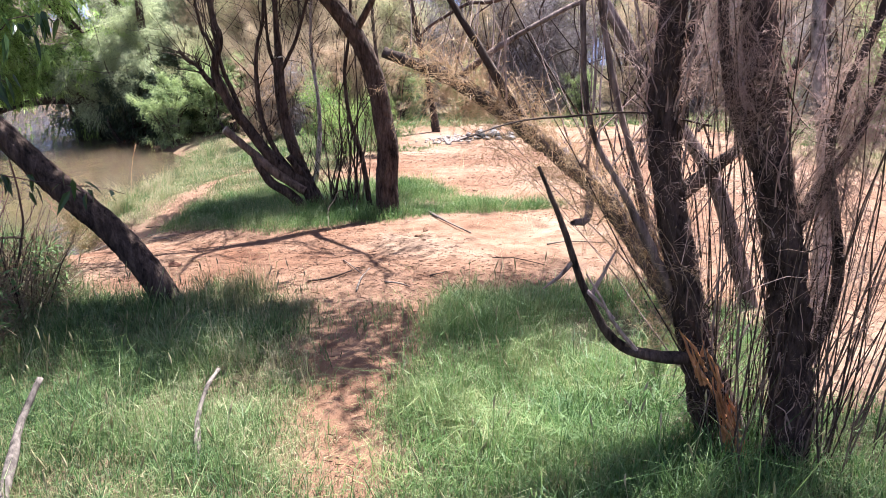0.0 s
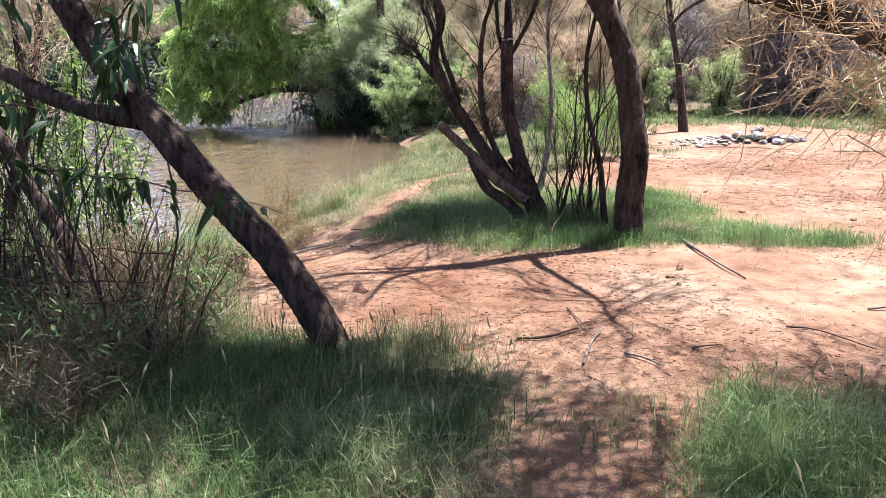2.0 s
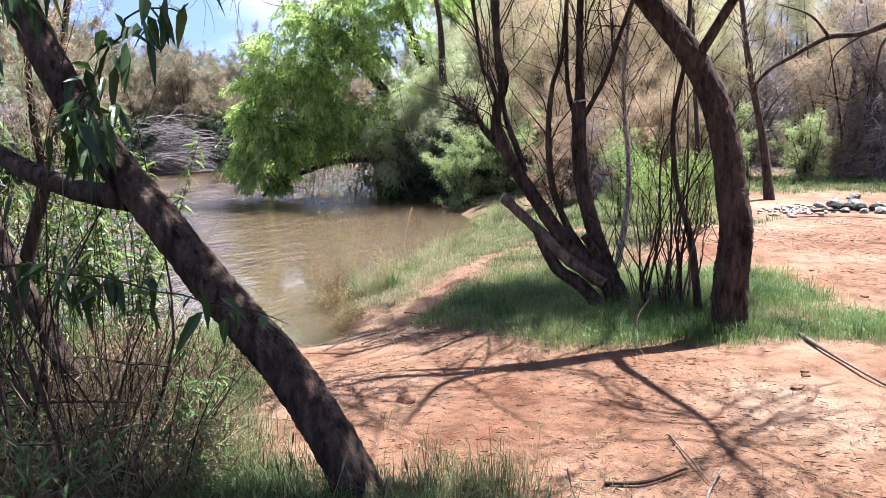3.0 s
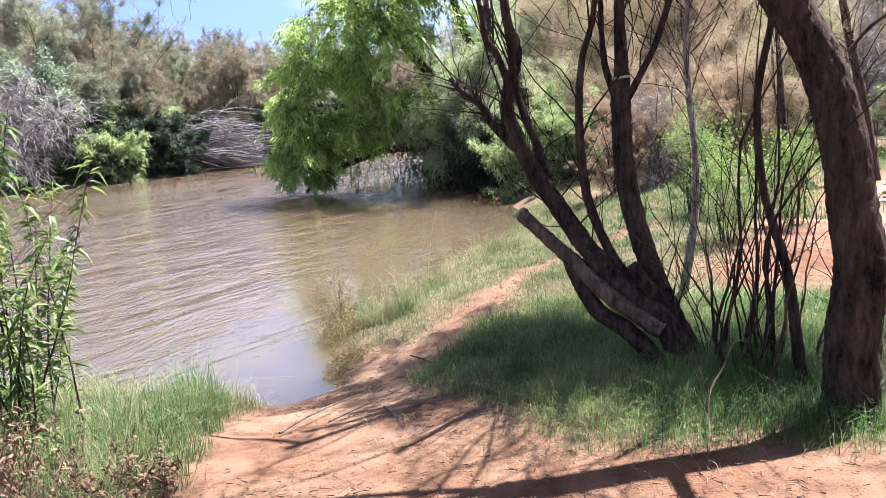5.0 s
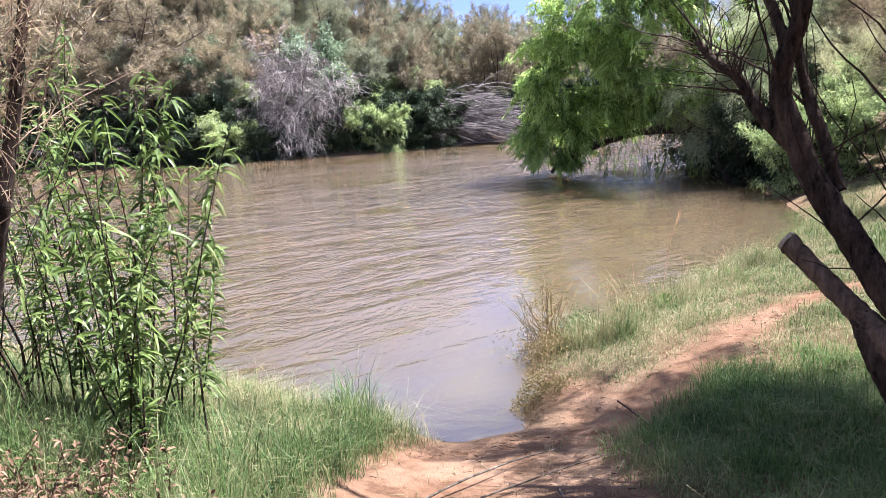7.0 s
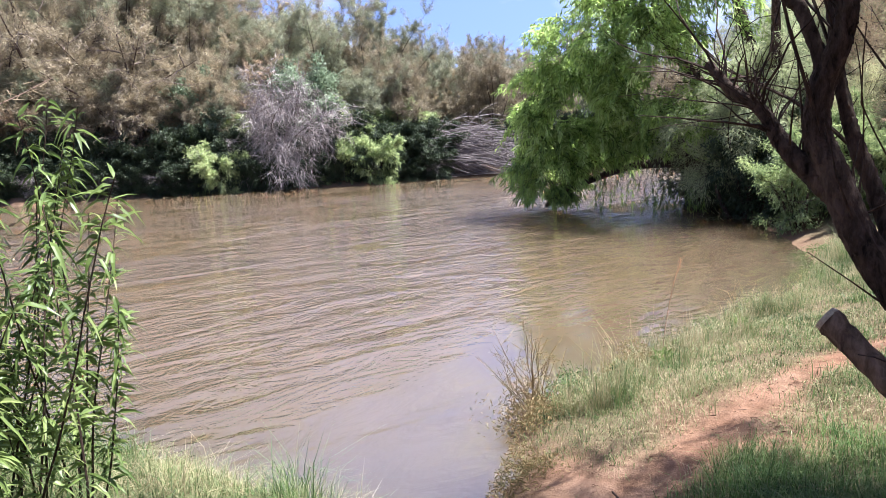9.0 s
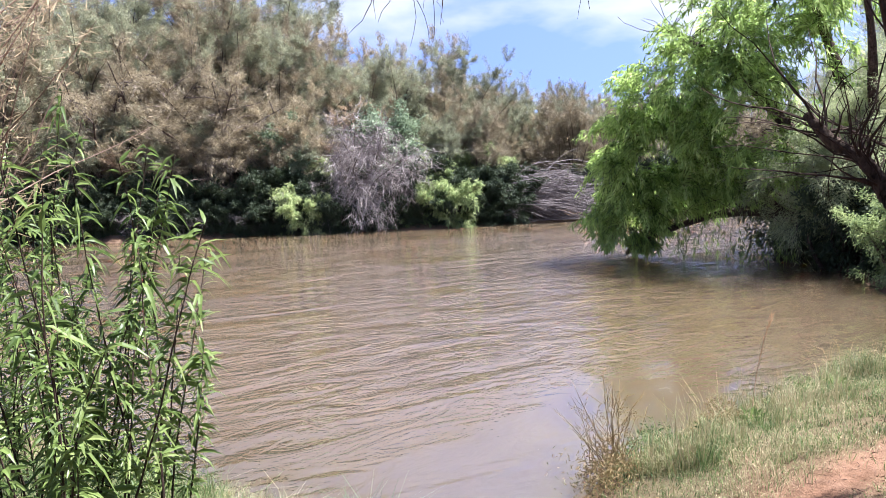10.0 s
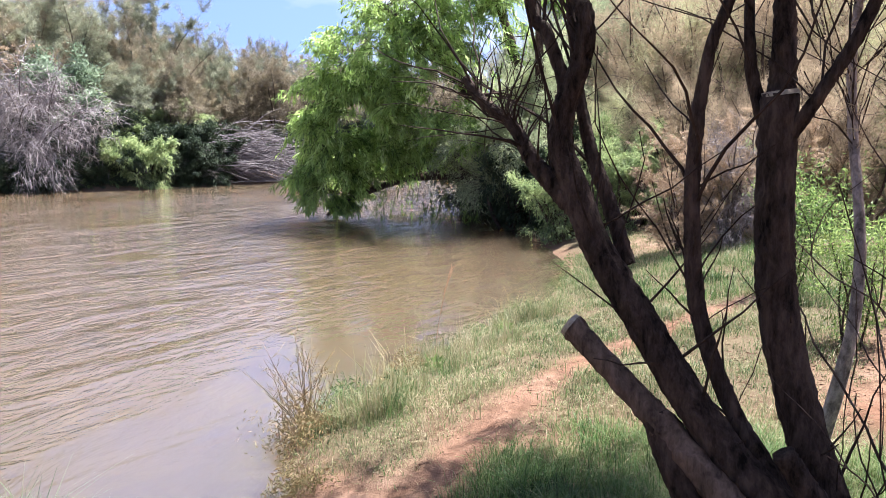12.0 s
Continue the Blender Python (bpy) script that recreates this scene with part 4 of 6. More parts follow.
def slim_tree(label, foot, top, r, material, seed, bend=0.08, limbs=()):
    rng = np.random.default_rng(seed)
    ob = thing("slim_tree", label, "tree")
    foot = np.array(foot, float)
    foot[2] = zat(foot[0], foot[1]) - 0.1
    top = np.array(top, float)
    side = rng.normal(size=3) * bend
    line = curve([foot, foot * 0.7 + top * 0.3 + side, foot * 0.35 + top * 0.65 - side, top], n=7)
    g = Geo()
    tube(g, line, r, r * 0.45, 9, 0.05, rng, flare=0.2)
    part("trunk", g, material, ob)
    for pts, a, b in limbs:
        g = Geo()
        tube(g, curve(pts, n=7), a, b, 8, 0.05, rng)
        part("limb", g, material, ob)
    tw, sp = Geo(), Geo()
    for k in range(46):
        p = line[rng.integers(len(line) // 2, len(line))]
        l = wand(rng, p, (rng.normal() * 0.6, rng.normal() * 0.6, 1.0), rng.uniform(0.4, 1.2), 6, 0.15)
        tube(tw, l, r * 0.09, 0.003, 4)
        at, d = pick(rng, l, 50)
        slivers(sp, at, unit(d), rng, 0.07, 0.005, 0.6, 0.1, 0.05)
    part("brushwood", tw, TWIG, ob, smooth=False, kind="stuff")
    part("crown", sp, TAN_BACK, ob, smooth=False, kind="stuff")
    return ob


slim_tree("slim dark bare tree at the back of the clearing", (-0.08, 17.9, 0), (-0.75, 17.9, 4.4), 0.085, BARK, 1)
slim_tree("slim dark tree half hidden by a thick trunk", (-1.35, 18.6, 0), (-1.6, 18.8, 4.2), 0.06, BARK, 2)
slim_tree("pale peeling slim tree behind the clump of stems", (-1.66, 10.5, 0), (-1.5, 10.6, 3.6), 0.032, BARK_WHITE, 3, 0.04)
slim_tree("dark tree with one long limb over the clearing", (5.2, 17.2, 0), (4.6, 17.0, 5.6), 0.16, BARK_BIG, 4, 0.1,
          [([(4.9, 17.1, 3.0), (3.4, 16.7, 3.75), (2.4, 16.5, 3.62), (1.74, 16.4, 3.55), (1.07, 16.4, 3.30), (0.58, 16.4, 3.26), (0.09, 16.4, 3.0), (-0.24, 16.4, 2.8), (-0.5, 16.4, 2.5)], 0.07, 0.02),
           ([(1.6, 16.4, 3.5), (1.3, 16.3, 3.1), (1.2, 16.2, 2.6), (0.9, 16.2, 2.3)], 0.022, 0.006), ([(2.3, 16.5, 3.6), (2.0, 16.3, 3.1), (2.1, 16.2, 2.5)], 0.022, 0.006), ([(0.6, 16.4, 3.26), (0.3, 16.3, 3.6), (-0.2, 16.2, 3.8)], 0.025, 0.008),
           ([(2.9, 16.6, 3.7), (2.7, 16.4, 3.0), (2.9, 16.3, 2.3)], 0.02, 0.006), ([(1.1, 16.4, 3.3), (0.7, 16.3, 3.0), (0.6, 16.2, 2.6)], 0.016, 0.005)])


# ---- the clump of trunks on the grassy rise ----
def build_clump():
    rng = np.random.default_rng(51)
    ob = thing("many_stemmed_tree", "dark many-stemmed riverside tree with a sawn-off stub and bare shoots", "tree")
    stems = [  # line, foot radius, top radius
        ([(-1.38, 9.12, 0.4), (-1.51, 9.08, 0.78), (-1.76, 9.06, 0.99), (-1.94, 9.05, 1.21), (-2.12, 9.05, 1.47), (-2.27, 9.05, 1.69), (-2.35, 9.05, 1.88), (-2.40, 9.05, 2.0), (-2.39, 9.05, 2.14), (-2.34, 9.05, 2.28), (-2.33, 9.05, 2.42), (-2.4, 9.08, 2.7), (-2.4, 9.1, 3.9)], 0.070, 0.02),
        ([(-1.30, 9.2, 0.4), (-1.49, 9.2, 0.8), (-1.63, 9.2, 1.16), (-1.72, 9.2, 1.5), (-1.75, 9.2, 1.8), (-1.76, 9.22, 2.17)], 0.066, 0.055),
        ([(-1.76, 9.24, 2.1), (-1.76, 9.25, 2.3), (-1.77, 9.27, 2.6), (-1.76, 9.3, 3.4), (-1.65, 9.3, 4.4)], 0.042, 0.02),
        ([(-1.76, 9.2, 2.0), (-1.70, 9.2, 2.08), (-1.63, 9.2, 2.2), (-1.54, 9.2, 2.38), (-1.4, 9.22, 2.8), (-1.2, 9.22, 3.3)], 0.026, 0.012),
        ([(-1.62, 9.1, 0.9), (-1.82, 9.14, 1.16), (-1.94, 9.15, 1.44), (-1.98, 9.15, 1.68), (-1.99, 9.15, 2.0), (-1.96, 9.15, 2.3), (-1.88, 9.15, 2.6), (-1.8, 9.1, 3.5)], 0.034, 0.014),
        ([(-2.32, 9.05, 1.78), (-2.42, 9.05, 1.88), (-2.50, 9.05, 1.96), (-2.58, 9.05, 2.08), (-2.69, 9.05, 2.16), (-2.77, 9.05, 2.25)], 0.038, 0.014),
        ([(-2.18, 9.12, 1.62), (-2.27, 9.15, 1.84), (-2.33, 9.15, 1.99), (-2.38, 9.15, 2.2), (-2.45, 9.2, 2.6), (-2.5, 9.2, 3.3)], 0.03, 0.012),
        ([(-1.4, 9.0, 0.4), (-1.66, 9.0, 0.70), (-1.86, 9.0, 0.83), (-1.97, 9.0, 1.0), (-2.05, 9.02, 1.16)], 0.055, 0.04),
        ([(-2.37, 9.05, 2.16), (-2.46, 9.05, 2.38), (-2.52, 9.05, 2.5), (-2.62, 9.05, 3.2)], 0.026, 0.012),
        ([(-1.77, 9.22, 2.02), (-1.82, 9.22, 2.15), (-1.86, 9.22, 2.4), (-1.87, 9.25, 3.2)], 0.024, 0.012),
        ([(-1.5, 9.18, 0.8), (-1.58, 9.05, 0.98), (-1.66, 9.0, 1.12)], 0.05, 0.032),
        ([(-2.4, 9.1, 3.7), (-3.2, 9.2, 4.0), (-4.4, 9.3, 3.9), (-5.8, 9.4, 3.6)], 0.022, 0.008),
        ([(-0.76, 8.9, 0.4), (-0.81, 8.9, 0.85), (-0.86, 8.9, 1.17), (-0.97, 8.9, 1.57), (-1.0, 8.9, 2.02), (-0.93, 8.9, 2.47), (-0.9, 8.9, 3.2)], 0.03, 0.012)]
    for pts, a, b in stems:
        g = Geo()
        tube(g, curve(pts, n=18), a, b, 36 if a > 0.05 else 14, 0.0 if a > 0.05 else 0.06, rng, flare=0.5 if pts[0][2] < 0.5 else 0, cap=True, ridge=0.006 if a > 0.05 else 0)
        part("trunk", g, BARK, ob)
    g = Geo()
    tube(g, curve([(-1.5, 9.0, 0.74), (-1.75, 8.99, 0.9), (-1.92, 9.0, 1.04), (-2.03, 9.02, 1.14), (-2.18, 9.02, 1.27), (-2.34, 9.03, 1.41)], n=9), 0.05, 0.042, 14, 0.085, rng, cap=True)
    stub = part("stub", g, BARK_STUB, ob, "weathered sawn branch stub")
    g = Geo()
    tube(g, np.array([(-2.335, 9.03, 1.407), (-2.35, 9.03, 1.417)]), 0.045, 0.040, 12, 0.03, rng, cap=True)
    part("cut_face", g, CUTWOOD, stub, "pale sawn wood")
    g = Geo()
    tube(g, np.array([(-1.76, 9.22, 2.165), (-1.762, 9.22, 2.18)]), 0.058, 0.052, 12, 0.03, rng, cap=True)
    part("sawn_ledge", g, CUTWOOD, ob, "pale sawn ledge on the trunk")
    thin, spray = Geo(), Geo()
    for k in range(24):
        x, y = -1.08 + rng.normal() * 0.12, 9.1 + rng.normal() * 0.10
        l = wand(rng, (x, y, 0.42), (rng.normal() * 0.16 + 0.05, rng.normal() * 0.16, 1), rng.uniform(0.9, 2.4), 12, 0.12, 0.04)
        tube(thin, l, rng.choice([0.003, 0.005, 0.008, 0.014]), 0.002, 5)
    bundle = Geo()
    for k in range(18):
        l = wand(rng, (-1.0 + rng.normal() * 0.13, 9.12 + rng.normal() * 0.12, 0.42), (rng.normal() * 0.2, rng.normal() * 0.15, 1), rng.uniform(0.6, 2.3), 14, 0.19, 0.04)
        tube(bundle, curve(l, n=2), rng.uniform(0.003, 0.011), 0.002, 6, 0.1, rng)
        for _ in range(4):
            tube(bundle, wand(rng, l[rng.integers(5, 14)], (rng.normal() * 0.5, rng.normal() * 0.5, 1.2), rng.uniform(0.15, 0.35), 5, 0.15), 0.003, 0.001, 3)
    part("undergrowth", bundle, BARK_STUB, ob, "tangled brown shoots beside the trunks", kind="stuff")
    tops = [np.array(stems[k][0]) for k in (0, 2, 3, 4, 6, 8, 9)]
    for k in range(80):
        s = curve(tops[rng.integers(0, len(tops))], n=5)
        p = s[rng.integers(len(s) // 3, len(s))]
        way = np.array([rng.normal() * 0.4, rng.normal() * 0.4, 1])
        l = wand(rng, p, way, rng.uniform(0.6, 1.6), 8, 0.13, 0.02)
        tube(thin, l, rng.choice([0.003, 0.004, 0.007]), 0.0015, 4)
        if p[2] > 2.2 and p[0] > -1.3:
            for _ in range(4):
                tw = wand(rng, l[rng.integers(2, 7)], way + rng.normal(size=3) * 0.5, 0.5, 4, 0.15, -0.04)
                tube(thin, tw, 0.003, 0.0015, 3)
                at, d = pick(rng, tw, 36)
                slivers(spray, at, unit(d), rng, 0.06, 0.004, 0.5, 0.1, 0.015)
    # twiggy end of the leaning stem, and dead shoots along the lower stems
    for k in range(46):
        q = curve(stems[5][0], n=6)[rng.integers(14, 30)]
        l = wand(rng, q, (rng.normal() * 0.6 - 0.3, rng.normal() * 0.4, rng.uniform(-0.2, 1.0)), rng.uniform(0.1, 0.55), 6, 0.22)
        tube(thin, l, rng.choice([0.002, 0.003, 0.005]), 0.001, 4)
    for k in range(60):
        q = curve(stems[(0, 1, 4, 5)[k % 4]][0], n=5)
        q = q[rng.integers(4, len(q) * 2 // 3)]
        tube(thin, wand(rng, q, (rng.normal() * 0.5, rng.normal() * 0.5, 0.9), rng.uniform(0.15, 0.5), 5, 0.14), rng.choice([0.002, 0.004, 0.006]), 0.0015, 4)
    bough = curve(stems[11][0], n=8)
    for k in range(34):
        l = wand(rng, bough[rng.integers(len(bough) // 3, len(bough))], (rng.normal() * 0.5, rng.normal() * 0.3, -0.8), rng.uniform(0.5, 1.3), 9, 0.3, -0.04)
        tube(thin, l, 0.005, 0.0015, 4)
        tube(thin, wand(rng, l[rng.integers(2, 8)], rng.normal(size=3) + (0, 0, -0.5), rng.uniform(0.1, 0.3), 5, 0.25), 0.003, 0.001, 4)
    # upper crown, unseen, set where it shades the grassy rise and path
    for k in range(540):
        p = np.array([-1.6 + rng.normal() * 0.45, 11.1 + rng.normal() * 0.3, rng.uniform(3.7, 4.5)]) if k >= 440 else np.array([-1.1 + rng.normal() * 0.75, 10.45 + rng.normal() * 0.27, rng.uniform(3.4, 4.4)]) if k < 370 else np.array([-2.3 + rng.normal() * 0.5, 11.1 + rng.normal() * 0.45, rng.uniform(3.7, 4.5)])
        l = wand(rng, p, (rng.normal(), rng.normal(), 0.5), rng.uniform(0.3, 0.7), 5, 0.15)
        tube(thin, l, 0.008, 0.002, 4)
        at, d = pick(rng, l, 90)
        slivers(spray, at, unit(d), rng, 0.12, 0.011, 0.6, 0.1, 0.06)
    for k, top in enumerate([(-0.9, 10.0, 3.9), (-1.8, 10.3, 3.7), (0.0, 10.1, 3.8)]):
        tube(thin, curve([stems[2][0][-2], (-1.5, 9.6, 3.5), top], n=5), 0.02, 0.008, 6)
    part("brushwood", thin, TWIG, ob, smooth=False, kind="stuff")
    part("crown", spray, TAMARISK_TAN, ob, smooth=False, kind="stuff")

    big = thing("leaning_tree", "thick dark furrowed trunk bending over the grassy rise", "tree")
    g = Geo()
    tube(g, curve([(-0.56, 8.55, 0.35), (-0.56, 8.55, 0.67), (-0.56, 8.55, 0.94), (-0.54, 8.55, 1.25), (-0.58, 8.55, 1.51), (-0.63, 8.55, 1.84), (-0.73, 8.55, 2.17), (-0.89, 8.52, 2.46), (-1.09, 8.48, 2.72), (-1.3, 8.43, 2.98)], n=18), 0.125, 0.07, 48, 0.0, rng, flare=0.3, ridge=0.008)
    part("trunk", g, BARK_BIG, big)
    for pts in ([(-0.8, 8.5, 2.45), (-0.5, 8.3, 2.9), (-0.1, 8.0, 3.3), (0.2, 7.7, 3.9)], [(-1.3, 8.43, 3.0), (-1.9, 8.0, 3.3), (-2.5, 7.6, 3.8)], [(-1.28, 8.43, 2.95), (-1.4, 8.3, 3.6), (-1.1, 8.1, 4.8)], [(-1.28, 8.43, 2.95), (-1.6, 8.4, 3.3), (-2.0, 8.3, 4.0)]):
        g = Geo()
        tube(g, curve(pts, n=6), 0.035, 0.012, 9, 0.05, rng)
        part("limb", g, BARK, big)
    # upper twigs and sprays, unseen, added to dapple the soil with shadow
    tw, sp = Geo(), Geo()
    base = np.vstack([curve(p, n=5) for p in ([(-1.12, 8.45, 2.8), (-1.6, 8.4, 3.3), (-2.0, 8.3, 4.0)], [(-0.1, 8.0, 3.3), (0.0, 7.9, 3.5), (0.2, 7.7, 3.9)], [(-1.9, 8.0, 3.3), (-2.2, 7.8, 3.5), (-2.5, 7.6, 3.8)])])
    for k in range(58):
        p = base[rng.integers(0, len(base))]
        l = wand(rng, p, (rng.normal() * 0.8, rng.normal() * 0.8, 0.6), rng.uniform(0.8, 2.0), 8, 0.22, 0.0)
        tube(tw, l, 0.010, 0.003, 5)
        for _ in range(7):
            t2 = wand(rng, l[rng.integers(2, 7)], rng.normal(size=3) * 0.7 + (0, 0, 0.3), 0.6, 4, 0.2, -0.04)
            tube(tw, t2, 0.005, 0.0015, 3)
            at, d = pick(rng, t2, 14)
            slivers(sp, at[at[:, 2] > 3.2], unit(d)[at[:, 2] > 3.2], rng, 0.07, 0.005, 0.6, 0.1, 0.05)
    part("brushwood", tw, TWIG, big, smooth=False, kind="stuff")
    part("crown", sp, TAMARISK_TAN, big, smooth=False, kind="stuff")


build_clump()


# ---- the tree that leans over the left bank ----
def build_left_tree():
    rng = np.random.default_rng(61)
    ob = thing("leaning_tree", "dark rough-barked tree leaning out from the river bank", "tree")
    main = curve([(-1.68, 5.5, 0.35), (-1.83, 5.5, 0.72), (-2.07, 5.5, 1.06), (-2.37, 5.5, 1.35), (-2.66, 5.5, 1.66), (-3.0, 5.5, 2.04), (-3.34, 5.5, 2.62), (-3.6, 5.5, 3.4)], n=8)
    g = Geo()
    tube(g, curve(main[::8], n=26), 0.092, 0.06, 44, 0.0, rng, flare=0.25, ridge=0.007)
    part("trunk", g, BARK_BIG, ob)
    limb = curve([(-2.78, 5.5, 1.72), (-3.1, 5.5, 1.76), (-3.47, 5.5, 1.88), (-3.85, 5.5, 2.1), (-4.4, 5.4, 2.7)], n=6)
    g = Geo()
    tube(g, limb, 0.055, 0.03, 10, 0.04, rng)
    part("limb", g, BARK, ob)
    tw, lf, top = Geo(), Geo(), Geo()
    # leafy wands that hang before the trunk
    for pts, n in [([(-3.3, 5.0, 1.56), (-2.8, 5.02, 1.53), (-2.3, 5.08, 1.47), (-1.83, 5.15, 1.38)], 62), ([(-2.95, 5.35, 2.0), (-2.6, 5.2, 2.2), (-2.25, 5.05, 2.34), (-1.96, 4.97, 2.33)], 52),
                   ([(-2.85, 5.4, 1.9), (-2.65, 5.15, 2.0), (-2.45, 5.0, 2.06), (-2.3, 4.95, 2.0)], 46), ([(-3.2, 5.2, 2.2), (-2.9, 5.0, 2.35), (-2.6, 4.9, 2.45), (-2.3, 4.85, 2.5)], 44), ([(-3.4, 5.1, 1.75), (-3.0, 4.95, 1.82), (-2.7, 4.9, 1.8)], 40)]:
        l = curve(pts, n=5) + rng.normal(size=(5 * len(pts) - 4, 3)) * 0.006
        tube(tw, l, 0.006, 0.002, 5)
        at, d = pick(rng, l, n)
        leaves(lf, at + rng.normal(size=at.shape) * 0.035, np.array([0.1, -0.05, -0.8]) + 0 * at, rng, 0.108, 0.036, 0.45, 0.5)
    # overhead limb, unseen, added to carry leaves that shade the grass
    over = curve([(-3.3, 5.5, 2.55), (-2.9, 5.8, 3.2), (-2.0, 6.2, 3.65), (-1.0, 6.5, 3.8), (-0.1, 6.7, 3.9)], n=7)
    g = Geo()
    tube(g, over, 0.026, 0.008, 9, 0.04, rng)
    part("limb", g, BARK, ob)
    # high crown, unseen, added to throw shade on thicket and track
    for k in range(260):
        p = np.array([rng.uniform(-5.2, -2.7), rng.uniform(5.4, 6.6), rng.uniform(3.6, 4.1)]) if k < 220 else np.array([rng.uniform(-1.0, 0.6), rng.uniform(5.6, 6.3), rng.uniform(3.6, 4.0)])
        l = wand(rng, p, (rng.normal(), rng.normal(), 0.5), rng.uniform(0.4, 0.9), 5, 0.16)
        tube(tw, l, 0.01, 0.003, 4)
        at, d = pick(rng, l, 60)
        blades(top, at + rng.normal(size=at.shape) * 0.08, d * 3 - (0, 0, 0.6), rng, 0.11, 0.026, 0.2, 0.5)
    for k in range(215):
        p = main[rng.integers(len(main) - 3, len(main))] if k % 4 == 0 else limb[-1] if k % 4 == 1 else over[rng.integers(14, len(over) - 2)]
        l = wand(rng, p, (rng.normal() * 0.9 + 0.1, rng.normal() * 0.65, 0.9), rng.uniform(0.6, 1.4), 6, 0.14, 0.02)
        tube(tw, l, 0.014, 0.003, 4)
        at, d = pick(rng, l, 90)
        blades(top, at + rng.normal(size=at.shape) * 0.08, d * 3 - (0, 0, 0.6), rng, 0.11, 0.026, 0.2, 0.5)
    part("brushwood", tw, TWIG, ob, smooth=False, kind="stuff")
    # hanging leaves wear the shade-dark tones, the crown the sunlit ones
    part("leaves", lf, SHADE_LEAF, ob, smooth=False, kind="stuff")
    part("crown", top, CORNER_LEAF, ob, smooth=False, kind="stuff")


build_left_tree()


# ---- the broken many-stemmed tree beside the track ----
def build_right_tree():
    rng = np.random.default_rng(71)
    ob = thing("broken_tamarisk_tree", "shaggy old tamarisk with split leaning trunk and blond dead sprays", "tree")
    stems = [([(1.34, 3.5, 0.35), (1.33, 3.5, 0.75), (1.25, 3.5, 1.31), (1.15, 3.5, 1.82), (1.07, 3.5, 2.29), (0.98, 3.5, 3.2)], 0.08, 0.045),
             ([(1.16, 3.6, 0.35), (1.04, 3.58, 0.85), (0.88, 3.55, 1.31), (0.79, 3.55, 1.82), (0.79, 3.55, 2.3), (0.85, 3.55, 3.1)], 0.07, 0.032),
             ([(1.36, 3.5, 0.9), (1.45, 3.5, 1.3), (1.38, 3.5, 1.85), (1.5, 3.5, 2.3), (1.6, 3.5, 3.0)], 0.022, 0.01),
             ([(1.2, 3.5, 1.4), (1.36, 3.5, 1.62), (1.47, 3.5, 1.9), (1.52, 3.5, 2.4)], 0.03, 0.01),
             ([(1.2, 3.5, 1.6), (1.02, 3.45, 1.95), (0.94, 3.45, 2.3), (0.9, 3.45, 2.9)], 0.028, 0.012)]
    for pts, a, b in stems:
        g = Geo()
        tube(g, curve(np.array(pts) + rng.normal(size=(len(pts), 3)) * 0.012, n=26), a, b, 40 if a > 0.04 else 14, 0.0 if a > 0.04 else 0.09, rng, flare=0.4 if pts[0][2] < 0.5 else 0, ridge=0.014 if a > 0.04 else 0)
        part("trunk", g, BARK_SHAG, ob)
    # pale bark here holds both weathering and the sunlight on the trunk
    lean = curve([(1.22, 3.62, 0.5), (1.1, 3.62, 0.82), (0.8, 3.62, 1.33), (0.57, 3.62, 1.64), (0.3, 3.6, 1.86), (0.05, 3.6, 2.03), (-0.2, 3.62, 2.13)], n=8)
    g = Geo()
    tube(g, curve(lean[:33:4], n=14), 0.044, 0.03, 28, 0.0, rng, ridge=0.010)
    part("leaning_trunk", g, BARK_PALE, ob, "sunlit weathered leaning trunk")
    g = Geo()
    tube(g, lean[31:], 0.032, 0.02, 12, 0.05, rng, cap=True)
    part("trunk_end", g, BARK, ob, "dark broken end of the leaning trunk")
    for pts, a, b, m in [([(0.8, 3.62, 1.33), (0.72, 3.6, 1.7), (0.62, 3.6, 2.05), (0.5, 3.6, 2.6)], 0.018, 0.007, BARK_PALE), ([(0.95, 3.6, 1.05), (0.78, 3.5, 1.42), (0.66, 3.5, 1.62), (0.52, 3.5, 1.9), (0.46, 3.45, 2.4)], 0.02, 0.007, BARK_PALE),
                         ([(0.05, 3.6, 2.03), (0.3, 3.6, 2.2), (0.6, 3.55, 2.32), (1.0, 3.5, 2.42)], 0.012, 0.006, BARK_PALE), ([(0.95, 3.58, 1.86), (0.7, 3.52, 1.92), (0.45, 3.42, 1.92), (0.25, 3.25, 1.90), (0.05, 3.08, 1.87)], 0.0045, 0.002, TWIG),
                         ([(0.3, 3.6, 1.86), (0.1, 3.55, 2.2), (-0.1, 3.5, 2.45), (-0.4, 3.5, 2.6)], 0.016, 0.006, TWIG), ([(0.57, 3.62, 1.62), (0.52, 3.55, 1.55), (0.45, 3.5, 1.53)], 0.016, 0.012, BARK_PALE)]:
        g = Geo()
        tube(g, curve(np.array(pts) + rng.normal(size=(len(pts), 3)) * 0.012, n=9), a, b, 9, 0.13, rng)
        part("branch", g, m, ob)
    g = Geo()
    tube(g, curve([(1.0, 3.5, 1.02), (0.8, 3.42, 1.05), (0.62, 3.4, 1.12), (0.5, 3.4, 1.32), (0.42, 3.4, 1.54), (0.33, 3.4, 1.75)], n=6), 0.026, 0.006, 9, 0.05, rng)
    curved = part("curved_branch", g, BARK, ob, "black dead branch curving upward")
    g = Geo()
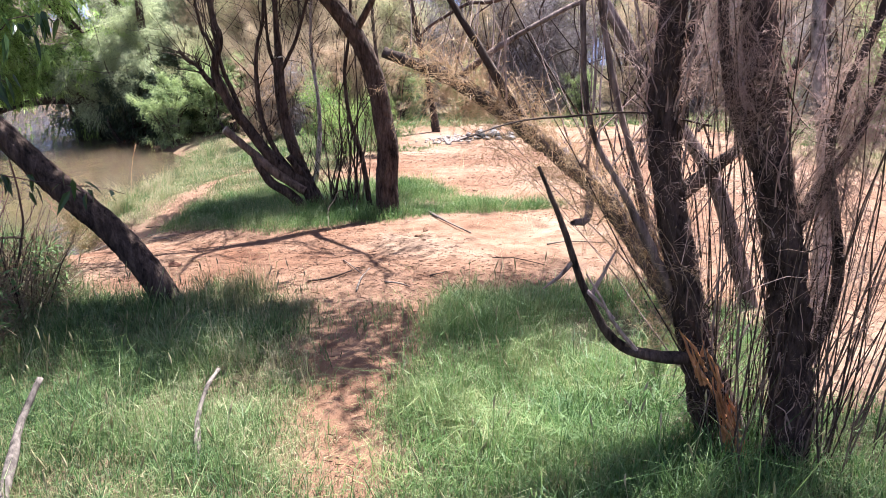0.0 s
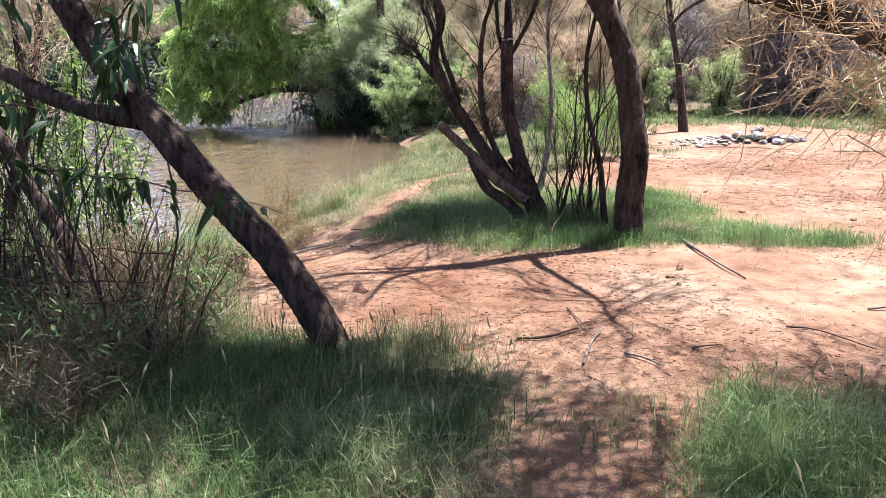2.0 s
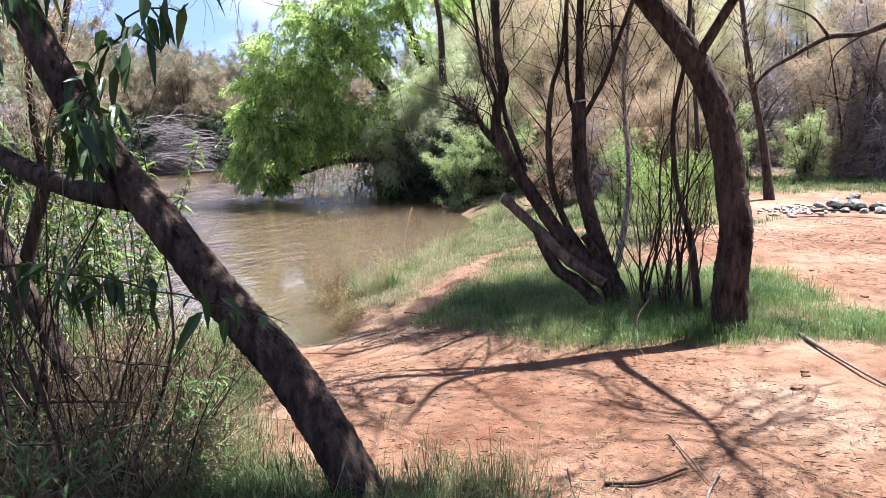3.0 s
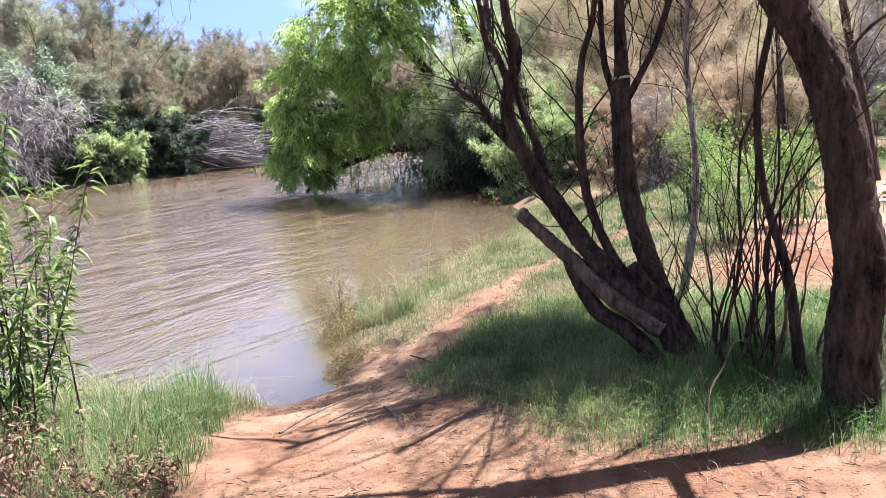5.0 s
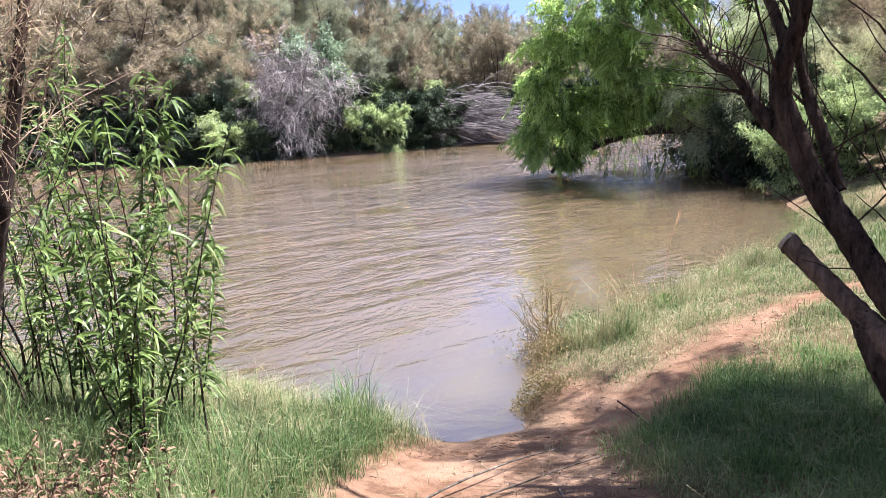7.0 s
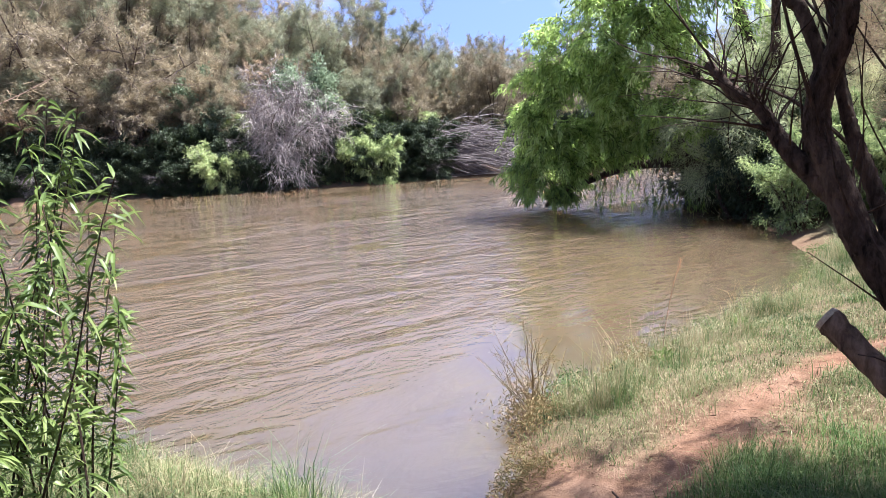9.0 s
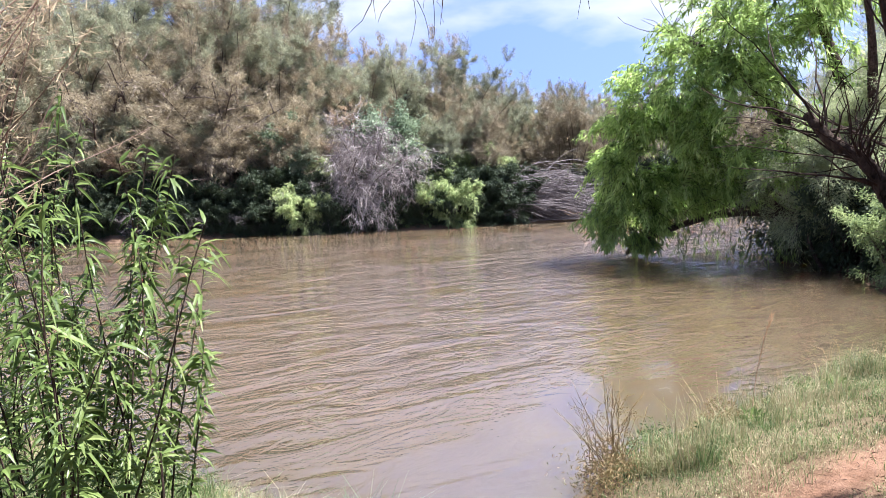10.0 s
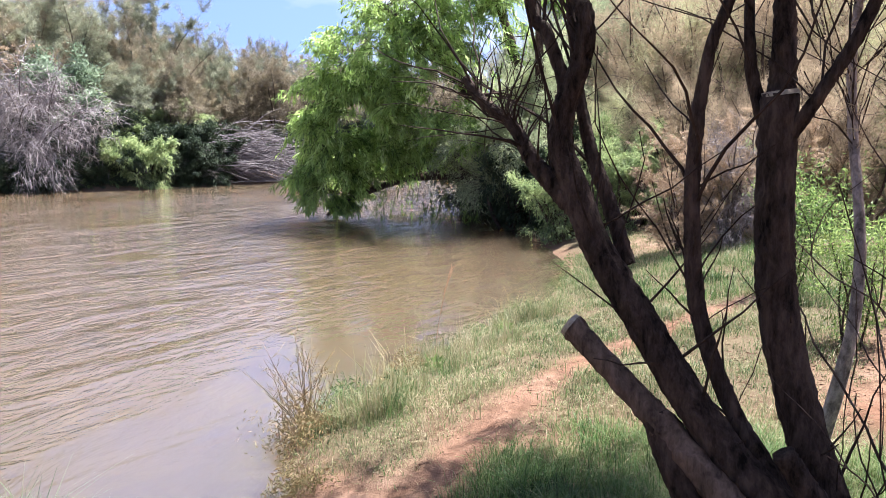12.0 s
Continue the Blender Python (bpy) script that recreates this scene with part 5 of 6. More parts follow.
    for a, b in [((0.52, 3.4, 1.28), (0.58, 3.38, 1.47)), ((0.5, 3.4, 1.32), (0.62, 3.36, 1.24)), ((0.46, 3.4, 1.42), (0.37, 3.42, 1.3)), ((0.7, 3.4, 1.08), (0.45, 3.3, 1.38))]:
        tube(g, wand(rng, a, np.array(b) - np.array(a), float(np.linalg.norm(np.array(b) - np.array(a))), 4, 0.08), 0.010, 0.003, 6)
    part("side_twig", g, TWIG_PALE, curved, smooth=False)
    g = Geo()
    for k in range(34):
        u = rng.uniform()
        p = np.array([1.14 - 0.2 * u, 3.41, 0.62 + 0.4 * u]) + rng.normal(size=3) * (0.022, 0.006, 0.02)
        tube(g, wand(rng, p, (-0.42, -0.02, 1), rng.uniform(0.06, 0.2), 4, 0.12), rng.uniform(0.006, 0.014), 0.002, 5, 0.2, rng)
    part("split_wood", g, TORN, ob, "torn orange heartwood", smooth=False)
    tw, sp, pink = Geo(), Geo(), Geo()
    stem_lines = [curve(q[0], n=9) for q in stems]
    # loose strips of bark
    for k in range(420):
        line = stem_lines[k % 2]
        q = line[rng.integers(2, len(line) - 10)]
        a = rng.uniform(0, 2 * math.pi)
        r = 0.075 if k % 2 == 0 else 0.052
        tube(pink if k % 3 else tw, wand(rng, q + np.array([r * math.cos(a), r * math.sin(a), 0]), (0.25 * math.cos(a), 0.25 * math.sin(a), rng.choice([-1, 1])), rng.uniform(0.05, 0.2), 4, 0.2), rng.uniform(0.002, 0.005), 0.001, 3)
    cane = Geo()
    for k in range(95):
        x, y = (1.3 + rng.normal() * 0.12, 3.5 + rng.normal() * 0.1) if k % 3 else (rng.uniform(1.0, 1.75), 3.55 + rng.normal() * 0.12)
        l = wand(rng, (x, y, zat(x, y) - 0.02), (rng.normal() * 0.17 + 0.35 * (x - 1.25), rng.normal() * 0.08, 1), rng.uniform(0.8, 2.4), 12, 0.04)
        tube(cane if k % 2 else tw, l, rng.choice([0.002, 0.003, 0.004, 0.005]), 0.001, 5)
        for _ in range(4):
            t2 = wand(rng, l[rng.integers(3, 12)], rng.normal(size=3) * 0.6 + (0, 0, 0.9), rng.uniform(0.1, 0.4), 4, 0.1)
            tube(cane if k % 3 else pink, t2, 0.0013, 0.0006, 3)
    part("cane_growth", cane, BARK_STUB, ob, "straight brown canes round the trunks", smooth=False, kind="stuff")
    part("brushwood", tw, TWIG, ob, smooth=False, kind="stuff")
    tw = Geo()
    for k in range(120):
        p = lean[rng.integers(8, len(lean))] if k % 3 else stem_lines[1][rng.integers(6, 34)]
        l = wand(rng, p, (rng.normal() * 0.4 - 0.1, rng.normal() * 0.25 + 0.1, 0.8), rng.uniform(0.4, 1.4) if p[0] > 0.4 else rng.uniform(0.2, 0.6), 9, 0.05)
        if l[:, 0].min() < -0.15 or l[:, 1].min() < 3.2:
            continue
        tube(tw, l, rng.choice([0.0015, 0.002, 0.003, 0.005]), 0.001, 4)
    # dried sprays: blond on the leaning trunk, rusty pink round the upright ones
    for k in range(2800):
        if k % 3 == 0:
            p, out = lean[rng.integers(12, 44)], sp
        else:
            line = stem_lines[rng.integers(0, len(stem_lines))]
            p, out = line[rng.integers(6, len(line) - 6)], pink
        if p[2] > 2.4:
            continue
        l = wand(rng, p + rng.normal(size=3) * 0.04, rng.normal(size=3) + (-0.2, -0.2, 0.25), rng.uniform(0.08, 0.26), 5, 0.4, -0.05)
        tube(out, l, 0.0010, 0.0005, 3)
        at, d = pick(rng, l, 16)
        slivers(out, at, unit(d), rng, 0.035, 0.0014, 0.9, 0.1, 0.008)
    part("pale_brushwood", tw, TWIG_PALE, ob, smooth=False, kind="stuff")
    part("dead_spray", sp, BLOND, ob, "blond dried tamarisk sprays", smooth=False, kind="stuff")
    part("fine_brushwood", pink, RUSTY, ob, "pinkish dry twigs and bark strips", smooth=False, kind="stuff")
    # limb and crown added out of sight, to shade the grass near the trunks
    g = Geo()
    tube(g, curve([(1.6, 3.5, 2.95), (1.95, 4.1, 3.2), (2.45, 4.6, 3.4)], n=7), 0.014, 0.006, 8, 0.05, rng)
    part("limb", g, BARK_SHAG, ob)
    tw, sp = Geo(), Geo()
    for k in range(70):
        l = wand(rng, np.array([2.5 + rng.normal() * 0.25, 4.7 + rng.normal() * 0.3, rng.uniform(3.2, 3.6)]), (rng.normal(), rng.normal(), 0.4), rng.uniform(0.3, 0.7), 5, 0.15)
        tube(tw, l, 0.005, 0.001, 4)
        at, d = pick(rng, l, 90)
        slivers(sp, at, unit(d), rng, 0.09, 0.007, 0.6, 0.0, 0.05)
    part("shade_brushwood", tw, TWIG, ob, smooth=False, kind="stuff")
    part("crown", sp, TAMARISK_TAN, ob, smooth=False, kind="stuff")
    back = thing("forked_tree", "dark forked trunk with pale leaning branch in the clearing", "tree")
    for pts, a, b, m in [([(1.4, 5.25, 0.35), (1.38, 5.25, 0.9), (1.36, 5.3, 1.36), (1.42, 5.3, 2.0), (1.5, 5.3, 2.7), (1.6, 5.3, 3.6)], 0.06, 0.03, BARK),
                         ([(2.0, 5.35, 0.4), (1.69, 5.35, 1.31), (1.4, 5.35, 1.75), (1.15, 5.35, 2.1), (0.9, 5.35, 2.5)], 0.05, 0.03, BARK_PALE),
                         ([(1.42, 5.3, 1.3), (1.65, 5.3, 1.5), (1.9, 5.3, 1.75), (2.3, 5.3, 2.6)], 0.05, 0.02, BARK), ([(1.4, 5.3, 1.8), (1.4, 5.7, 2.3), (1.45, 6.3, 2.7), (1.5, 7.0, 3.2)], 0.045, 0.02, BARK),
                         ([(2.3, 5.2, 0.4), (2.25, 5.2, 1.4), (2.1, 5.2, 2.4), (2.15, 5.2, 3.4)], 0.05, 0.03, BARK_WHITE)]:
        g = Geo()
        tube(g, curve(pts, n=7), a, b, 11, 0.05, rng, flare=0.3 if pts[0][2] < 0.5 else 0)
        part("trunk", g, m, back)
    tw, sp = Geo(), Geo()
    # every second wand sits high and unseen, placed to shade the grass
    for k in range(90):
        p = np.array([1.5 + rng.normal() * 0.35, 5.4 + rng.normal() * 0.2, rng.uniform(0.6, 1.9)]) if k % 2 else np.array([1.3 + rng.normal() * 0.5, 6.6 + rng.normal() * 0.35, rng.uniform(2.7, 3.5)])
        l = wand(rng, p, (rng.normal() * 0.4, rng.normal() * 0.3, 1), rng.uniform(0.6, 1.8), 7, 0.08)
        tube(tw, l, rng.choice([0.003, 0.005, 0.008]), 0.002, 4)
        if p[2] > 1.9:
            for _ in range(9):
                t2 = wand(rng, l[rng.integers(2, 8)], rng.normal(size=3) * 0.6 + (-0.2, 0, 0.4), 0.5, 4, 0.2)
                at, d = pick(rng, t2, 36)
                slivers(sp, at, unit(d), rng, 0.12, 0.009, 0.5, 0.1, 0.05)
    part("brushwood", tw, TWIG, back, smooth=False, kind="stuff")
    part("crown", sp, TAMARISK_TAN, back, smooth=False, kind="stuff")


build_right_tree()


# ---- thicket and willow shoots on the left bank ----
def shoot_bush(label, cx, cy, n, tall, spread, seed, many=46):
    """Upright willow shoots with narrow leaves."""
    rng = np.random.default_rng(seed)
    ob = thing("willow_shoots", label, "shrub")
    st, lf = Geo(), Geo()
    for k in range(n):
        x, y = cx + rng.normal() * spread, cy + rng.normal() * spread * 0.7
        l = wand(rng, (x, y, zat(x, y) - 0.05), (rng.normal() * 0.10, rng.normal() * 0.10, 1), tall * rng.uniform(0.55, 1.1), 10, 0.05)
        tube(st, l, 0.0065, 0.0018, 5)
        leaf_n = int(many * rng.uniform(0.7, 1.7))
        at, d = pick(rng, l[2:], leaf_n)
        a = rng.uniform(0, 2 * math.pi, leaf_n)
        leaves(lf, at, np.stack([np.cos(a), np.sin(a), 0.45 + 0 * a], -1), rng, 0.12, 0.021, 0.9, 0.4)
    part("shoot_stem", st, TWIG, ob, smooth=False, kind="stuff")
    part("shoot_leaf", lf, SHOOT, ob, smooth=False, kind="stuff")


shoot_bush("bright green upright willow shoots at the water's edge", -5.0, 7.3, 15, 1.9, 0.22, 81, 80)
shoot_bush("bright green upright willow shoots beside the bank", -5.4, 7.0, 17, 2.3, 0.28, 82, 80)
shoot_bush("sparse tall green willow shoots", -4.38, 7.02, 6, 1.7, 0.09, 83, 56)
shoot_bush("green willow shoots among dry stalks", -4.4, 6.1, 7, 1.7, 0.3, 84, 80)
shoot_bush("green willow shoots on the low bank", -6.3, 6.6, 21, 2.2, 0.55, 85, 70)


def sapling():
    rng = np.random.default_rng(87)
    ob = thing("sapling", "brown forked sapling with bare upper twigs on the bank", "tree")
    for pts, a, b in [([(-5.0, 6.45, 0.1), (-4.92, 6.5, 0.7), (-4.8, 6.62, 1.3), (-4.7, 6.7, 1.7)], 0.058, 0.042), ([(-4.7, 6.7, 1.68), (-4.68, 6.8, 2.1), (-4.66, 6.95, 2.8), (-4.6, 7.1, 3.6)], 0.036, 0.012),
                      ([(-4.7, 6.7, 1.68), (-4.74, 6.68, 2.1), (-4.8, 6.75, 2.8), (-4.8, 6.8, 3.4)], 0.03, 0.01)]:
        g = Geo()
        tube(g, curve(pts, n=7), a, b, 10, 0.05, rng)
        part("trunk", g, BARK_SHAG, ob)
    g, sp = Geo(), Geo()
    for k in range(60):
        l = wand(rng, (-4.72 + 0.12 * rng.normal(), 6.75 + 0.08 * rng.normal(), rng.uniform(1.6, 2.8)), (rng.normal() * 0.5, rng.normal() * 0.5, 1), rng.uniform(0.5, 1.1), 6, 0.08)
        tube(g, l, 0.0032, 0.001, 4)
        at, d = pick(rng, l, 60)
        slivers(sp, at, unit(d), rng, 0.07, 0.005, 0.8, 0.1, 0.03)
    part("brushwood", g, RUSTY, ob, smooth=False, kind="stuff")
    part("crown", sp, TAN_BACK, ob, smooth=False, kind="stuff")


sapling()


def dry_weeds():
    """Low dead weeds with curled brown leaves among the grass of the low bank."""
    rng = np.random.default_rng(88)
    for x, y, r, tall in [(-3.75, 6.45, 0.2, 0.5), (-3.45, 6.25, 0.16, 0.4), (-4.05, 6.6, 0.2, 0.45), (-3.3, 6.75, 0.12, 0.3)]:
        ob = thing("dead_weed", "brown dead weed with curled leaves in the grass", "weed", group="dead weeds on the low bank")
        st, lf = Geo(), Geo()
        for k in range(44):
            px, py = x + rng.normal() * r, y + rng.normal() * r
            l = wand(rng, (px, py, zat(px, py) - 0.02), (rng.normal() * 0.35, rng.normal() * 0.35, 1), tall * rng.uniform(0.5, 1.1), 6, 0.14)
            tube(st, l, 0.003, 0.001, 4)
            at, d = pick(rng, l[1:], 22)
            leaves(lf, at, unit(d), rng, 0.045, 0.012, 0.6, 0.8)
        part("stem", st, BARK_STUB, ob, smooth=False, kind="stuff")
        part("leaf", lf, LITTER, ob, smooth=False, kind="stuff")


dry_weeds()


def dry_thicket():
    """Dead stalks, leaning stems and straw below the leaning tree."""
    rng = np.random.default_rng(91)
    ob = thing("dry_thicket", "tangle of dead brown stalks and straw under the trees", "thicket")
    dark, pale, straw = Geo(), Geo(), Geo()
    for k in range(650):
        x, y = rng.uniform(-5.6, -2.35), rng.uniform(4.8, 7.0)
        if x > -2.7 and y > 5.1 or y > 5.5 and x > -4.2 or y > 6.1 and x > -5.2:
            continue
        l = wand(rng, (x, y, zat(x, y) - 0.03), (rng.normal() * 0.22, rng.normal() * 0.22, 1), rng.uniform(0.5, 2.0), 8, 0.10)
        if l[:, 0].max() > -2.5 and l[:, 2].max() > 1.0:
            continue
        tube(dark if k % 4 else pale, l, rng.choice([0.002, 0.004, 0.006, 0.011]), 0.0015, 4)
    for k in range(150):
        x, y = rng.uniform(-4.8, -2.5), rng.uniform(4.7, 5.5)
        l = wand(rng, (x, y, zat(x, y) + rng.uniform(0.02, 0.5)), (rng.normal(), rng.normal(), 0.15 * rng.normal()), rng.uniform(0.4, 1.4), 5, 0.12)
        if l[:, 1].max() > 5.7 or l[:, 0].max() > -2.3:
            continue
        l[:, 2] = np.maximum(l[:, 2], 0.4)
        tube(dark if k % 4 else pale, l, rng.choice([0.003, 0.005, 0.008]), 0.002, 4)
    for k in range(300):
        x, y = rng.uniform(-3.7, -2.2), rng.uniform(5.0, 5.85)
        if x > -2.45 - 0.9 * max(y - 5.5, 0):
            continue
        l = wand(rng, (x, y, zat(x, y) - 0.03), (rng.normal() * 0.3, rng.normal() * 0.3, 1), rng.uniform(0.25, 0.85), 6, 0.12)
        tube(dark if k % 3 else pale, l, rng.choice([0.002, 0.004, 0.006]), 0.0015, 4)
    n = 26000
    x, y = rng.uniform(-5.4, -2.3, n), rng.uniform(4.4, 6.3, n)
    ok = x < -2.35 - 0.9 * np.maximum(y - 5.5, 0)
    x, y = x[ok], y[ok]
    n = len(x)
    at = np.stack([x, y, height(x, y) + rng.uniform(0, 0.45, n) ** 1.5], -1)
    slivers(straw, at, np.tile([0, 0, 0.4], (n, 1)), rng, 0.22, 0.005, 0.6, 0.0, 0.0)
    weed = Geo()
    n = 9500
    x, y = rng.uniform(-4.6, -2.35, n), rng.uniform(4.6, 6.0, n)
    ok = (x < -2.35 - 0.9 * np.maximum(y - 5.5, 0)) & (ripple(x, y, 3.0, 2) > -0.25)
    x, y = x[ok], y[ok]
    at = np.stack([x, y, height(x, y) + rng.uniform(0, 0.6, len(x)) ** 1.6], -1)
    leaves(weed, at, np.tile([0, 0, 0.3], (len(x), 1)), rng, 0.07, 0.014, 0.5, 0.9)
    part("weed_leaf", weed, GRASS, ob, "green weeds among the dead stalks", smooth=False, kind="stuff")
    part("dark_stalk", dark, TWIG, ob, smooth=False, kind="stuff")
    part("pale_stalk", pale, BARK_STUB, ob, smooth=False, kind="stuff")
    part("straw", straw, STRAW, ob, smooth=False, kind="stuff")
    for k, (pts, a) in enumerate([([(-3.1, 5.6, 0.4), (-3.5, 5.7, 0.9), (-4.0, 5.8, 1.5), (-4.5, 5.9, 2.3)], 0.06), ([(-3.6, 5.1, 0.4), (-3.65, 5.1, 1.2), (-3.8, 5.1, 2.6)], 0.03), ([(-4.1, 5.4, 0.4), (-4.1, 5.4, 1.5), (-4.3, 5.4, 3.2)], 0.035),
                                  ([(-4.5, 5.0, 0.4), (-4.5, 5.0, 1.2), (-4.9, 5.0, 2.6)], 0.03)]):
        t = thing("dead_sapling", "dark dead sapling standing in the thicket", "tree", group="dead saplings in the thicket")
        g = Geo()
        tube(g, curve(pts, n=7), a, a * 0.5, 9, 0.05, rng)
        part("trunk", g, BARK, t)


dry_thicket()


# ---- sticks, stones, waterside plants ----
def stick(label, pts, r0, r1, material=None, seed=0, side=()):
    rng = np.random.default_rng(seed)
    p = np.array([(x, y, zat(x, y) + dz) for x, y, dz in pts])
    g = Geo()
    tube(g, curve(p, n=6), r0 * 0.7, r1 * 0.6, 8, 0.09, rng, cap=True)
    ob = part("stick", g, material or DEADWOOD)
    return tagged(ob, label, "stick")


ST = [("long curved fallen stick on bare soil", [(-0.95, 5.94, 0.01), (-0.8, 5.98, 0.015), (-0.66, 6.14, 0.02)], 0.012, 0.008, TWIG), ("short forked fallen stick on bare soil", [(-0.58, 5.72, 0.01), (-0.57, 5.95, 0.015), (-0.53, 6.16, 0.03)], 0.011, 0.006, DEADWOOD),
      ("thin pale twig on bare soil", [(-0.76, 6.46, 0.01), (-0.66, 6.25, 0.02), (-0.57, 6.05, 0.01)], 0.007, 0.004, DEADWOOD), ("pale branch lying beside the grass", [(-0.12, 8.5, 0.01), (0.04, 7.95, 0.02), (0.27, 7.45, 0.01)], 0.018, 0.010, DEADWOOD),
      ("short twig on sunlit soil", [(-0.4, 5.9, 0.01), (-0.3, 5.86, 0.015), (-0.22, 5.8, 0.01)], 0.010, 0.006, DEADWOOD), ("short twig on sunlit soil", [(-0.08, 6.08, 0.01), (-0.03, 6.12, 0.015), (0.06, 6.18, 0.01)], 0.009, 0.005, TWIG),
      ("thin branch lying by the water", [(-3.3, 7.76, 0.02), (-3.33, 8.1, 0.05), (-3.36, 8.5, 0.03), (-3.32, 8.76, 0.02)], 0.009, 0.004, DEADWOOD), ("short twig on the path", [(-3.52, 9.55, 0.03), (-3.33, 9.4, 0.03), (-3.13, 9.25, 0.01)], 0.010, 0.006, TWIG),
      ("pale twig on the path", [(-2.94, 8.26, 0.02), (-2.78, 8.12, 0.02), (-2.63, 7.97, 0.01)], 0.009, 0.005, DEADWOOD), ("thin fallen branch across the path", [(-3.15, 8.0, 0.02), (-3.0, 8.7, 0.02), (-2.6, 9.3, 0.02)], 0.006, 0.003, DEADWOOD),
      ("twig in the dust", [(0.9, 7.0, 0.01), (1.1, 7.1, 0.02), (1.4, 7.05, 0.01)], 0.010, 0.006, DEADWOOD), ("twig in the dust", [(0.4, 6.5, 0.01), (0.55, 6.45, 0.02), (0.8, 6.3, 0.01)], 0.007, 0.004, TWIG),
      ("pale dry crooked branch rising from grass", [(-0.95, 3.48, 0.0), (-0.98, 3.6, 0.06), (-1.01, 3.71, 0.09), (-1.01, 3.85, 0.16), (-0.99, 3.97, 0.2)], 0.02, 0.014, DEADWOOD), ("grey broken branch rising from grass", [(-1.53, 3.15, -0.02), (-1.56, 3.32, 0.09), (-1.6, 3.49, 0.17), (-1.58, 3.62, 0.28)], 0.034, 0.018, DEADWOOD)]
for k, (label, pts, a, b, m) in enumerate(ST):
    stick(label, pts, a, b, m, k)


def stone(label, x, y, r, seed, material=None, squash=0.6, lift=0.15, name="stone", group=""):
    rng = np.random.default_rng(seed)
    bm = bmesh.new()
    bmesh.ops.create_icosphere(bm, subdivisions=2, radius=1.0)
    off = rng.uniform(0, 50, 3)
    sx, sy = rng.uniform(0.75, 1.3, 2)
    for v in bm.verts:
        f = 1 + 0.35 * noise.noise(v.co * 1.3 + Vector(off)) + 0.12 * noise.noise(v.co * 4 + Vector(off))
        v.co = Vector((v.co.x * f * r * sx, v.co.y * f * r * sy, v.co.z * f * r * squash))
    me = bpy.data.meshes.new(name)
    bm.to_mesh(me)
    bm.free()
    me.materials.append(material or STONE)
    ob = new(name, me)
    ob.matrix_basis = pose(x, y, zat(x, y) + r * squash * lift, 0, 0, rng.uniform(0, 360))
    return tagged(ob, label, "stone", group)


stone("pale rounded stone in the grass", -2.46, 9.29, 0.075, 1, STONE)
stone("broken piece of red brick on the soil", -2.13, 6.64, 0.05, 2, BRICKBIT, 0.5)
rng_pit = np.random.default_rng(14)
for k, (x, y, r) in enumerate([(0.62, 16.75, 0.15), (0.86, 16.95, 0.21), (1.16, 16.9, 0.2), (0.72, 16.3, 0.12), (0.95, 16.2, 0.12), (1.18, 15.95, 0.14), (1.42, 15.98, 0.17), (1.62, 16.3, 0.22), (1.5, 16.75, 0.18), (1.85, 16.5, 0.16), (1.3, 18.3, 0.16)]):
    stone("soot-marked pale stone in a fire ring" if k in (1, 2) else "pale grey stone in a fire ring", x, y, r * 0.62, 20 + k, PALE_STONE, 0.75, 0.35, group="stones of the fire ring")
for k in range(4):
    stone("charred black lump among the ring stones", 0.86 + 0.17 * k, 16.55 - 0.07 * k, 0.1, 60 + k, CHAR, 0.8, 0.4, "charred_lump", "charred lumps")
for k in range(120):
    x, y = 0.22 + rng_pit.normal() * 0.24, 16.0 + rng_pit.normal() * 0.42
    stone("small broken pinkish stone heaped beside the fire ring", x, y, rng_pit.uniform(0.018, 0.045), 200 + k, RUBBLE, 0.7, 0.5, "rubble_stone", "heaped rubble")
for k in range(60):
    x, y = rng_pit.uniform(-2.5, 3.5), rng_pit.uniform(5.8, 15)
    if cover(x, y) < 0.2:
        stone("small clod on bare soil", x, y, rng_pit.uniform(0.012, 0.03), 400 + k, SOIL, 0.6, 0.3, "clod", "clods on the soil")
stick("charred log beside the fire ring", [(0.45, 15.75, 0.03), (0.7, 15.9, 0.04), (1.0, 16.05, 0.03)], 0.03, 0.02, CHAR, 50)


